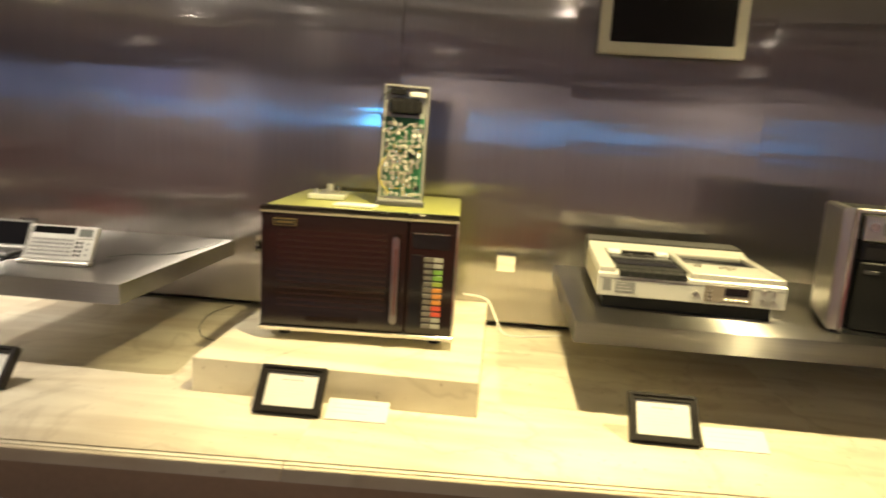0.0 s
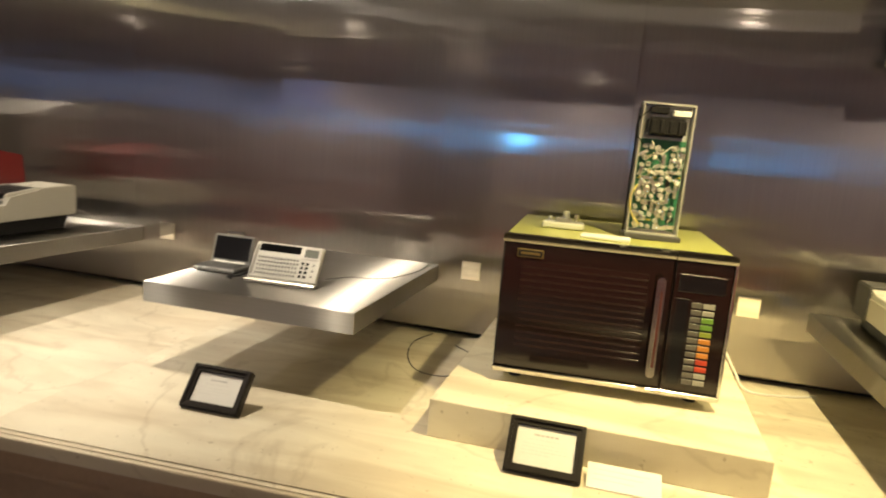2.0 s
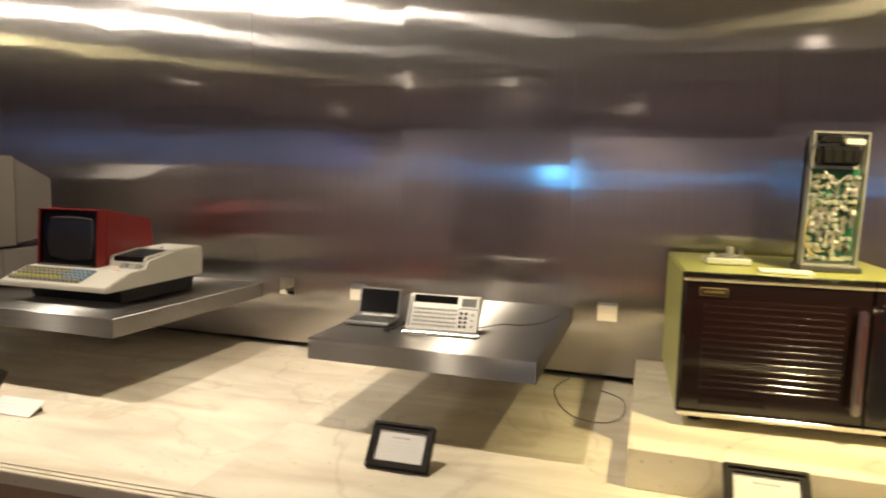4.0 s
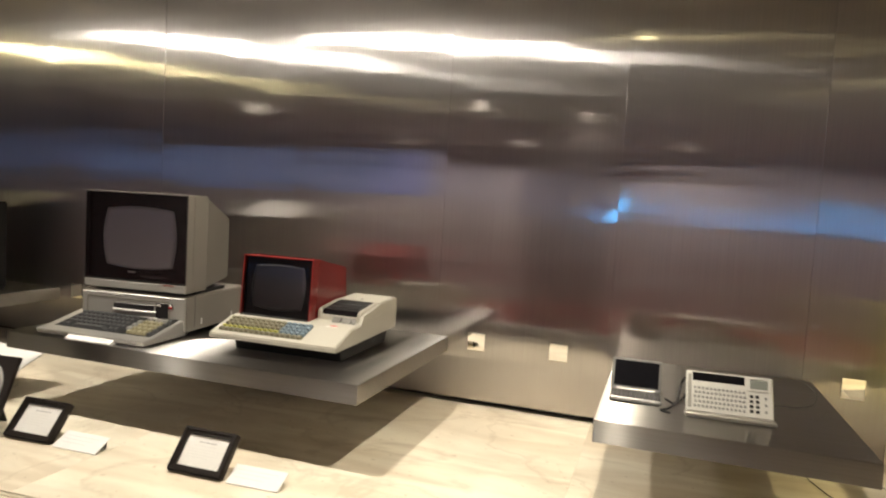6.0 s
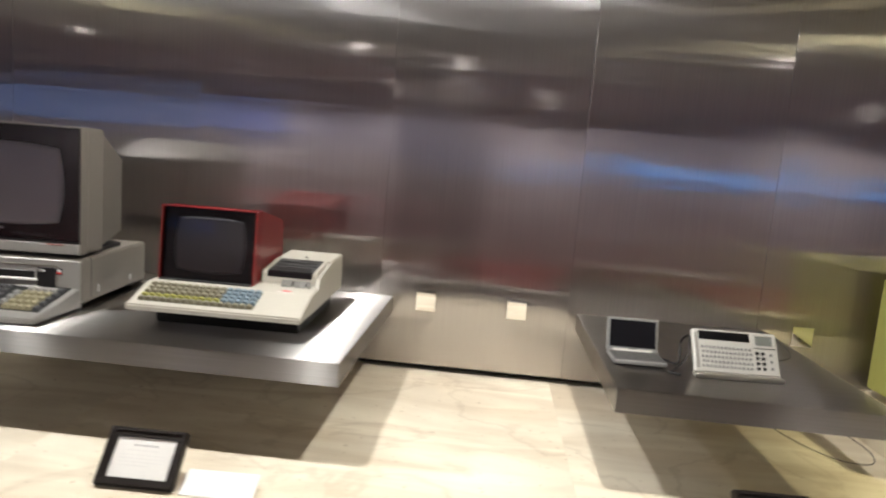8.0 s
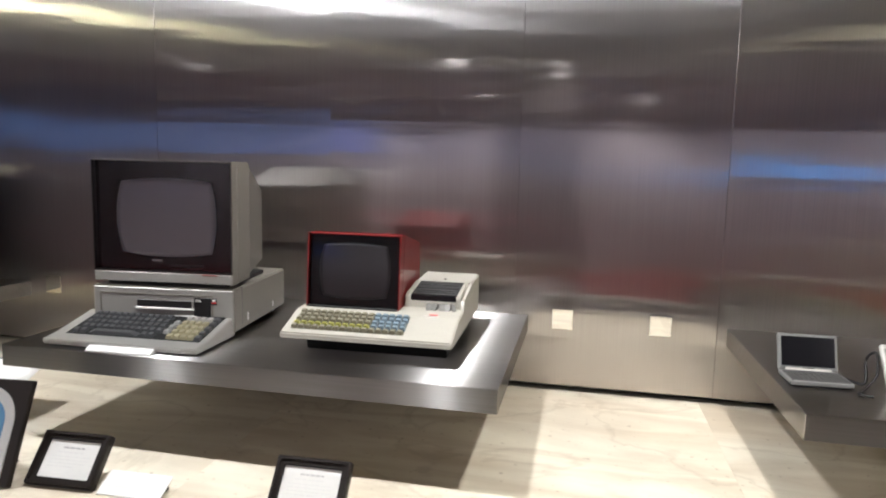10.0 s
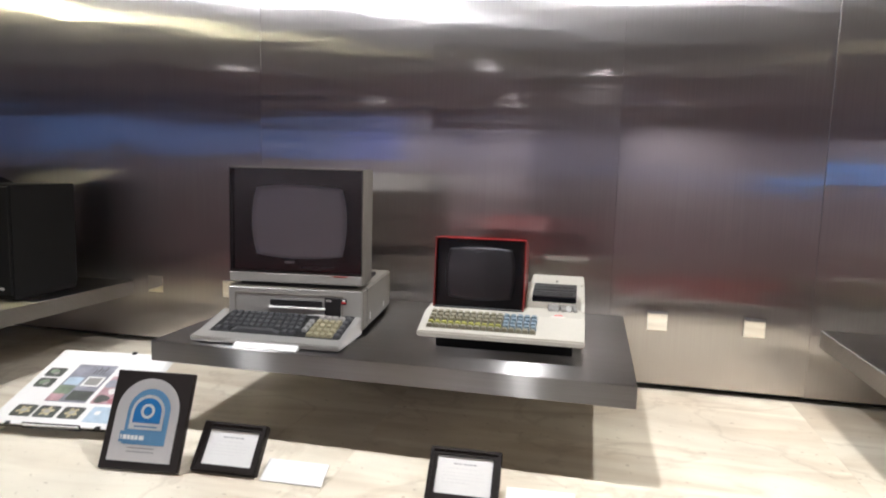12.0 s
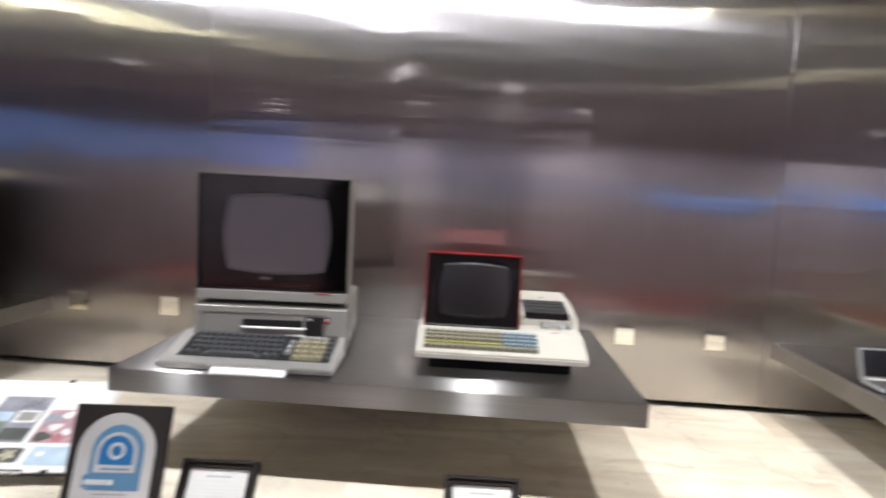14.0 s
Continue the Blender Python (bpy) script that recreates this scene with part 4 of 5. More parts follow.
    for k in range(4):
        flat("crown_spike", 0.150 + k * 0.009, 0.153 + k * 0.009, 0.214, 0.238 + 0.010 * (k % 2), 0.0022, 0.0025, PHOTO_DARK, p)
    p = photo(0.214, 0.092, 0.116, 0.118, PHOTO_RED, 0.004)
    for cx, cy, q, m in ((0.232, 0.176, 0.020, PHOTO_GREY), (0.262, 0.190, 0.013, WHITE_CARD), (0.250, 0.146, 0.014, PALE_INK), (0.236, 0.112, 0.018, PHOTO_DARK), (0.280, 0.128, 0.012, WHITE_CARD), (0.300, 0.176, 0.020, PHOTO_CRIMSON), (0.270, 0.108, 0.014, PHOTO_CRIMSON), (0.314, 0.140, 0.012, PHOTO_GREY)):
        blob("printed_shape", cx, cy, q, 3, 0.25, 0.0022 + q * 0.02, m, p, 1.2, cx * 40)
    p = photo(0.236, 0.020, 0.100, 0.060, PHOTO_BLUE, 0.002)
    blob("printed_shape", 0.258, 0.056, 0.009, 4, 0.2, 0.0022, WHITE_CARD, p)
    for i in range(4):
        flat("text_line", 0.235, 0.325 - 0.02 * (i % 2), 0.218 + i * 0.009, 0.221 + i * 0.009, 0.0017, 0.0020, PALE_INK, page)
    for x in (0.05, w - 0.06):
        flat("clip", x, x + 0.012, -0.004, 0.006, 0.0016, 0.004, BLACK, o)
    flat("clip", w * 0.60, w * 0.60 + 0.012, d - 0.006, d + 0.004, 0.0016, 0.004, BLACK, o)
    return o


leaflet()

# ---- keyboards' keys ----


def keycap(name, w, d, h, material):
    bm = loft([(-w / 2, -d / 2, 0), (w / 2, -d / 2, 0), (w / 2, d / 2, 0), (-w / 2, d / 2, 0)],
              [(-w * 0.36, -d * 0.34, h), (w * 0.36, -d * 0.34, h), (w * 0.36, d * 0.36, h), (-w * 0.36, d * 0.36, h)], 0.0006)
    return finish(name, bm, material)


# ---- grey computer with its monitor ----


def grey_computer():
    o = thing("computer_unit", pose(-3.003, 1.786, SHELF, 0, 0, 6.5), "grey-beige desktop computer unit with a cassette slot", "computer")
    w, d, f, h = 0.372, 0.375, 0.014, 0.125
    part("case", box(0, w, 0.004, d, f, h, 0.004), GREY_BEIGE, o)
    part("front_panel", box(0.002, w - 0.002, 0, 0.006, f + 0.004, h - 0.004, 0.002), SILVER_GREY, o)
    part("slot_frame", ring(0.020, 0.318, h - 0.086, h - 0.018, 0.003, 0.003, 0.003, 0.003, -0.0015, 0.003, 0.0006), GREY_BEIGE, o)
    part("panel_mark", box(0.275, 0.286, -0.0026, 0.0, h - 0.034, h - 0.030, 0.0002), WHITE_PLASTIC, o)
    part("side_mark", box(w - 0.0005, w + 0.0012, 0.270, 0.276, 0.03, 0.045, 0), PALE_INK, o)
    slot = part("cassette_slot", box(0.118, 0.262, -0.0015, 0.003, h - 0.052, h - 0.034, 0.001), BLACK, o, "black cassette slot")
    part("slot_flap", box(0.116, 0.270, -0.006, 0.0, h - 0.057, h - 0.052, 0.001), WHITE_PLASTIC, slot, "bright flap under the slot")
    part("socket_recess", box(0.268, 0.312, -0.002, 0.003, h - 0.078, h - 0.024, 0.001), BLACK, o)
    part("badge", box(0.313, 0.328, -0.002, 0.001, h - 0.040, h - 0.024, 0.001), BLACK, o, "small black socket with red and white marks")
    part("badge_mark", box(0.315, 0.327, -0.0028, 0.0, h - 0.037, h - 0.033, 0.0003), RED_INK, o)
    part("badge_mark", box(0.317, 0.325, -0.0028, 0.0, h - 0.032, h - 0.027, 0.0003), WHITE_PLASTIC, o)
    part("switch", box(0.272, 0.284, -0.005, 0, h - 0.034, h - 0.028, 0.001), PALE_GREY, o)
    part("seam_line", box(-0.0006, w + 0.0006, 0.05, 0.052, f + 0.01, h - 0.002, 0), DARK_GREY, o)
    part("side_mark", box(w - 0.0005, w + 0.0012, 0.085, 0.092, 0.03, 0.05, 0), PALE_INK, o)
    for x in (0.03, w - 0.03):
        for y in (0.04, d - 0.05):
            part("foot", cyl(x, y, f / 2, 0.012, f), BLACK, o)

    m = thing("crt_monitor", pose(-3.001, 1.790, SHELF + 0.125, 0, 0, 6.2), "large grey-beige colour monitor with black screen surround", "monitor")
    w, z0, z1 = 0.366, 0.010, 0.317
    part("front_shell", box(0, w, 0.034, 0.115, z0, z1, 0.004), GREY_BEIGE, m, "grey-beige front shell")
    part("shell_rim", ring(0, w, z0, z1, 0.004, 0.004, 0.004, 0.004, 0.004, 0.036, 0.001), GREY_BEIGE, m)
    part("rear_shell", loft([(0.004, 0.112, z0 + 0.004), (w - 0.004, 0.112, z0 + 0.004), (w - 0.004, 0.112, z1 - 0.003), (0.004, 0.112, z1 - 0.003)],
                            [(0.05, 0.33, z0 + 0.02), (w - 0.05, 0.33, z0 + 0.02), (w - 0.05, 0.33, z1 - 0.075), (0.05, 0.33, z1 - 0.075)], 0.006), GREY_BEIGE, m)
    part("foot_plate", box(0.02, w - 0.02, 0.03, 0.26, 0, z0 + 0.002, 0.002), BLACK, m)
    part("chin", box(0.001, w - 0.001, 0.0, 0.010, z0, z0 + 0.027, 0.003), SILVER_GREY, m, "silver-grey lower strip")
    part("chin_light", box(w - 0.078, w - 0.040, -0.001, 0.002, z0 + 0.0215, z0 + 0.0245, 0.0003), RED, m)
    bezel = part("screen_surround", box(0.004, w - 0.004, 0.0145, 0.0345, z0 + 0.028, z1 - 0.004, 0.001), BEZEL, m, "black mask round the picture tube")
    part("mask_wall", ring(0.002, w - 0.002, z0 + 0.0275, z1 - 0.002, 0.003, 0.003, 0.003, 0.003, 0.0, 0.016, 0.0005), BLACK, m)
    part("picture_tube", bulge(0.260, 0.197, 0.008, 0.0142, 0.190, z1 - 0.143, 0.15), CRT, m, "blank grey picture tube")
    part("front_pane", box(0.003, w - 0.003, 0.0005, 0.0012, z0 + 0.028, z1 - 0.003, 0), PANE, m, "smoked front glass")
    part("badge", box(0.150, 0.176, 0.0125, 0.0147, z0 + 0.052, z0 + 0.057, 0.0002), PALE_INK, bezel)
    part("control_strip", box(0.195, 0.285, 0.0125, 0.0147, z0 + 0.040, z0 + 0.046, 0.0002), DARK_GREY, bezel)

    k = thing("computer_keyboard", pose(-3.024, 1.640, SHELF, 0, 0, 2.2), "grey keyboard with dark keys and beige number pad", "keyboard")
    w, d = 0.392, 0.190
    part("case", prism([(0.004, 0.004), (d - 0.004, 0.004), (d, 0.046), (d - 0.018, 0.054), (0.045, 0.024), (0.0, 0.018)], 0, w, 0.0025), KEY_CASE, k, "silver-grey case")
    part("underside", prism([(0.02, 0.0), (d - 0.02, 0.0), (d - 0.01, 0.006), (0.012, 0.006)], 0.012, w - 0.012, 0), BLACK, k)
    slope = math.degrees(math.atan2(0.030, d - 0.063))
    deck = part("key_bed", prism([(0.040, 0.0235), (d - 0.020, 0.0545), (d - 0.020, 0.0515), (0.040, 0.0205)], 0.030, w - 0.014, 0.0003), CHARCOAL, k)
    dark, pale = keycap("key", 0.0165, 0.0185, 0.008, KEY_DARK), keycap("key", 0.0165, 0.0185, 0.008, KEY_BEIGE)
    edge = keycap("key", 0.0150, 0.0185, 0.007, KEY_GREY)
    grey, bar = keycap("key", 0.0165, 0.0185, 0.008, PALE_GREY), keycap("key", 0.13, 0.0185, 0.008, KEY_DARK)
    for row in range(5):
        y = 0.054 + row * 0.0225
        z = 0.0235 + (y - 0.040) * 0.031 / (d - 0.060)
        if row == 0:
            pieces("key", bar, k, [pose(0.150, y, z, slope, 0, 0)])
            pieces("key", dark, k, [pose(x, y, z, slope, 0, 0) for x in (0.052, 0.071, 0.230, 0.249)])
        else:
            pieces("key", dark, k, [pose(0.048 + 0.004 * (4 - row) + i * 0.0178, y, z, slope, 0, 0) for i in range(12)])
        pieces("key", pale if row < 4 else grey, k, [pose(0.285 + i * 0.0178 + 0.012, y, z, slope, 0, 0) for i in range(4)])
        pieces("key", dark, k, [pose(0.368, y, z, slope, 0, 0)])
        if 0 < row < 4:
            pieces("key", edge, k, [pose(0.2755, y, z, slope, 0, 0)])
    part("function_strip", prism([(d - 0.030, 0.0537), (d - 0.022, 0.0556), (d - 0.022, 0.0526), (d - 0.030, 0.0507)], 0.18, 0.30, 0), PALE_INK, k)
    c = thing("info_card", pose(-2.900, 1.630, SHELF, 0, 0, 2), "small white card lying on the shelf edge", "information card")
    part("card_face", prism([(0, 0), (0.030, 0), (0.030, 0.016), (0.027, 0.018), (0.0, 0.003)], 0, 0.166, 0.0008), WHITE_CARD, c)
    part("text_line", prism([(0.0085, 0.0085), (0.0165, 0.0130), (0.0165, 0.0120), (0.0085, 0.0075)], 0.112, 0.15, 0), PALE_INK, c)


grey_computer()

# ---- cream computer with the red monitor ----


def red_computer():
    o = thing("red_computer", pose(-2.455, 1.712, SHELF, 0, 0, 1.5), "cream home computer with red built-in monitor and cassette deck", "computer")
    w, d = 0.398, 0.448
    part("base", prism([(0.092, 0.0), (d - 0.03, 0.0), (d - 0.012, 0.049), (0.080, 0.046)], 0.030, w - 0.026, 0.002), CHARCOAL, o, "black base tray")
    part("body", prism([(0.010, 0.0445), (d - 0.004, 0.048), (d, 0.118), (d - 0.012, 0.124), (0.165, 0.098), (0.098, 0.094), (0.0, 0.060), (0.0, 0.047)], 0, w, 0.003), CREAM, o, "cream plastic body")
    part("body_lip", prism([(-0.0012, 0.0475), (0.004, 0.0475), (0.004, 0.0505), (-0.0012, 0.0505)], 0.003, w - 0.003, 0.0006), CREAM, o)
    # cassette deck: a raised box with a black flip lid between its cream cheeks
    x0, x1 = 0.250, w - 0.003
    deck = part("cassette_deck", prism([(0.176, 0.088), (0.178, 0.117), (0.300, 0.131), (0.300, 0.144), (d - 0.012, 0.148), (d - 0.004, 0.141), (d - 0.004, 0.100), (0.30, 0.080)], x0, x1, 0.002), CREAM, o, "cream cassette deck housing")
    for a, b in ((x0 - 0.001, x0 + 0.013), (x1 - 0.018, x1 - 0.007)):
        part("deck_cheek", prism([(0.175, 0.090), (0.177, 0.124), (0.186, 0.1315), (0.302, 0.1460), (0.302, 0.118)], a, b, 0.002), CREAM, deck)
    part("deck_rim", prism([(0.160, 0.090), (0.181, 0.121), (0.302, 0.141), (d - 0.005, 0.145), (d - 0.004, 0.095)], x1 - 0.006, x1 + 0.0025, 0.001), CREAM, deck)
    lid = part("deck_lid", prism([(0.188, 0.1160), (0.187, 0.1305), (0.232, 0.1365), (0.234, 0.1345), (0.240, 0.1355), (0.242, 0.1378), (0.298, 0.1445), (0.298, 0.1300)], x0 + 0.0135, x1 - 0.0185, 0.0008), CHARCOAL, deck, "black cassette lid")
    part("lid_front", prism([(0.1795, 0.1125), (0.1800, 0.1280), (0.1870, 0.1306), (0.1870, 0.1140)], x0 + 0.014, x1 - 0.019, 0.001), BEZEL, lid, "glossy black lid front")
    for y in (0.200, 0.214, 0.262):
        z = 0.1305 + (y - 0.187) * 0.1275
        part("lid_grip", prism([(y, z - 0.001), (y + 0.001, z + 0.0022), (y + 0.005, z + 0.0028), (y + 0.006, z)], x0 + 0.022, x1 - 0.027, 0.0005), BLACK, lid)
    part("lid_screw", cyl((x0 + x1) / 2, 0.330, 0.1465, 0.004, 0.003, bevel=0.0005), LEVER, deck)
    # worn grey levers huddled before the deck
    for x, turn, lift, wide in ((0.312, 8, 10, 0.013), (0.327, -16, 26, 0.016), (0.344, 12, 4, 0.016), (0.360, -8, 30, 0.015), (0.372, 20, 14, 0.010)):
        lever = part("deck_lever", prism([(-0.016, 0.0), (0.010, 0.0), (0.010, 0.011), (0.004, 0.013), (-0.012, 0.007)], -wide / 2, wide / 2, 0.0015), LEVER, deck, "worn silver-grey lever")
        lever.matrix_local = pose(x, 0.168, 0.0985, lift, 0, turn)
    part("badge", prism([(0.112, 0.0958), (0.119, 0.0964), (0.119, 0.0950), (0.112, 0.0944)], x0 + 0.074, x0 + 0.094, 0), RED_INK, o, "small red mark")
    part("badge", prism([(0.103, 0.0952), (0.106, 0.0955), (0.106, 0.0945), (0.103, 0.0940)], x0 + 0.066, x0 + 0.098, 0), PALE_INK, o)
    # keyboard
    part("key_bed", prism([(0.017, 0.0660), (0.092, 0.0922), (0.092, 0.0885), (0.017, 0.0625)], 0.018, 0.285, 0.0005), KEY_WELL, o, "olive key bed")
    slope = math.degrees(math.atan2(0.0262, 0.075))
    kinds = {"l": keycap("key", 0.0144, 0.0124, 0.0085, KEY_LIGHT), "b": keycap("key", 0.0144, 0.0124, 0.0085, KEY_BLUE)}
    strip = keycap("key", 0.0150, 0.0074, 0.0072, KEY_YELLOW)
    for r in range(5):
        y = 0.0245 + r * 0.0150
        z = 0.0660 + (y - 0.017) * 0.0262 / 0.075
        for i in range(16):
            if r == 1 and i < 11:
                pieces("key", strip, o, [pose(0.027 + i * 0.0166, y, z, slope, 0, 0)])
            else:
                pieces("key", kinds["b" if i > 10 and 0 < r else "l"], o, [pose(0.027 + i * 0.0166 + 0.002 * (r % 2), y, z, slope, 0, 0)])
    # red monitor: a glossy black front inside a thin red rim
    mon = part("monitor_cabinet", loft([(0.012, 0.164, 0.094), (0.246, 0.164, 0.094), (0.246, 0.178, 0.276), (0.012, 0.178, 0.276)],
                                       [(0.022, 0.400, 0.110), (0.238, 0.400, 0.110), (0.238, 0.385, 0.238), (0.022, 0.385, 0.238)], 0.003), RED, o, "red monitor cabinet")
    tilt = pose(0.129, 0.1275, 0.094, -4.4, 0, 0)

    def leaning(name, bm, material, label=""):
        bm.transform(tilt)
        return part(name, bm, material, mon, label)

    leaning("cabinet_rim", ring(-0.117, 0.117, 0.0, 0.1825, 0.0028, 0.0028, 0.0028, 0.0028, 0.0, 0.0375, 0.0008), RED, "thin red rim")
    leaning("screen_surround", box(-0.1140, 0.1140, 0.0150, 0.034, 0.0030, 0.1795, 0.001), BLACK, "black mask round the picture tube")
    leaning("front_pane", bulge(0.2276, 0.1762, 0.005, 0.0052, 0.0, 0.0913, 0.0, back=0.004), PANE, "smoked curved front glass")
    part("sill", box(-0.113, 0.113, -0.004, 0.006, 0.0, 0.006, 0.002), BLACK, mon).matrix_local = tilt
    leaning("picture_tube", bulge(0.180, 0.139, 0.006, 0.0148, 0.001, 0.092, 0.16), CRT_DARK, "blank dark picture tube")



red_computer()

# ---- pocket devices ----


def pocket_computer():
    o = thing("pocket_computer", pose(-1.348, 1.822, SHELF, 0, 0, 2), "small silver clamshell pocket computer, opened", "pocket computer")
    w = 0.124
    base = part("base", box(0, w, 0, 0.085, 0.003, 0.015, 0.003), DULL_SILVER, o)
    part("base_foot", box(0.006, w - 0.006, 0.008, 0.08, 0, 0.004, 0.001), BLACK, o)
    part("key_bed", box(0.003, w - 0.003, 0.002, 0.072, 0.0145, 0.0158, 0.0003), DARK_GREY, base)
    me = keycap("key", 0.0085, 0.0090, 0.0016, DARK_GREY)
    pieces("key", me, base, [pose(0.0125 + i * 0.0110, 0.014 + r * 0.0105, 0.0156) for r in range(5) for i in range(10)])
    part("hinge", cyl(w / 2, 0.086, 0.013, 0.006, w - 0.03, "x"), SILVER_PAINT, o)
    lid = part("lid", box(0, w, 0, 0.010, 0, 0.080, 0.003), DULL_SILVER, o)
    lid.matrix_local = pose(0, 0.083, 0.014, -18, 0, 0)
    part("screen", box(0.007, w - 0.007, -0.0012, 0.001, 0.009, 0.074, 0.0005), LCD, lid, "black blank screen")
    part("logo_strip", box(0.05, w - 0.05, -0.0012, 0.001, 0.003, 0.006, 0.0002), DARK_GREY, lid)


def word_processor():
    o = thing("electronic_organizer", pose(-1.170, 1.800, SHELF, 0, 0, 3), "silver-white electronic organizer with rows of keys, propped up", "organizer")
    w, h, lean = 0.192, 0.104, 33
    body = part("body", box(0, w, 0, 0.014, 0.002, h, 0.003), SILVER_PAINT, o)
    body.matrix_local = pose(0, 0.0, 0.010, -lean, 0, 0)
    part("display_window", box(0.014, 0.130, -0.001, 0.002, h - 0.026, h - 0.005, 0.0005), BEZEL, body, "glossy dark display window")
    part("second_display", box(0.142, 0.180, -0.0022, 0.002, h - 0.032, h - 0.010, 0.0005), LCD_GREY, body, "small display")
    part("display_frame", ring(0.136, 0.187, h - 0.038, h - 0.003, 0.006, 0.006, 0.006, 0.006, -0.003, 0.002, 0.0008), SILVER_PAINT, body)
    key = finish("key", box(-0.0038, 0.0038, -0.0025, 0, -0.0034, 0.0034, 0.0006), CHARCOAL)
    pale = finish("key", box(-0.0029, 0.0029, -0.0022, 0, -0.0030, 0.0030, 0.0006), KEY_PALE)
    pieces("key", pale, body, [pose(0.020 + i * 0.0090 + 0.002 * (r % 2), 0.0, 0.016 + r * 0.0112) for r in range(5) for i in range(13)])
    pieces("key", key, body, [pose(0.144 + i * 0.0130, 0.0, 0.018 + r * 0.0120) for r in range(4) for i in range(2)])
    pieces("key", pale, body, [pose(0.175, 0.0, 0.020 + r * 0.016) for r in range(3)])
    part("front_lip", box(-0.002, w + 0.004, -0.012, 0.012, 0.0, 0.010, 0.002), ALU, o, "metal stand lip")
    prop = part("prop", box(0.05, w - 0.05, 0.0, 0.004, 0, 0.088, 0.001), ALU, o)
    prop.matrix_local = pose(0, 0.082, 0.0, 12, 0, 0)
    part("key_row", box(0.004, 0.012, -0.001, 0.002, 0.01, h - 0.01, 0.0005), PALE_GREY, body)


pocket_computer()
word_processor()
solid("device_cable", tube([(-1.215, 1.905, SHELF + 0.003), (-1.190, 1.87, SHELF + 0.006), (-1.180, 1.90, SHELF + 0.05), (-1.168, 1.885, SHELF + 0.07), (-1.172, 1.86, SHELF + 0.03), (-1.205, 1.83, SHELF + 0.003), (-1.225, 1.80, SHELF + 0.003), (-1.205, 1.785, SHELF + 0.003)], 0.003), BLACK, "short black cord between the pocket devices", "cable")
solid("power_cord", tube([(-1.00, 1.92, SHELF + 0.003), (-0.95, 1.99, SHELF + 0.003), (-0.90, 2.0, SHELF + 0.003), (-0.85, 2.06, SHELF + 0.003), (-0.82, 2.2, SHELF + 0.003), (-0.83, 2.33, SHELF + 0.003)], 0.0013), DARK_GREY, "thin grey cord lying across the shelf", "cable")
solid("loose_cord", tube([(-0.80, 2.34, PLINTH + 0.003), (-0.83, 2.22, PLINTH + 0.003), (-0.80, 2.08, PLINTH + 0.003), (-0.74, 1.98, PLINTH + 0.003), (-0.66, 1.97, PLINTH + 0.003), (-0.62, 2.05, PLINTH + 0.003), (-0.63, 2.18, PLINTH + 0.003), (-0.70, 2.25, PLINTH + 0.003)], 0.0012), DARK_GREY, "thin dark cord looped on the stone", "cable")
solid("white_cord", tube([(0.0, 2.345, PLINTH + 0.11), (0.08, 2.335, PLINTH + 0.10), (0.115, 2.30, PLINTH + 0.05), (0.15, 2.26, PLINTH + 0.006), (0.25, 2.27, PLINTH + 0.004), (0.34, 2.31, PLINTH + 0.004)], 0.0034), WHITE_PLASTIC, "white mains cord behind the microwave", "cable")

# ---- video recorder ----


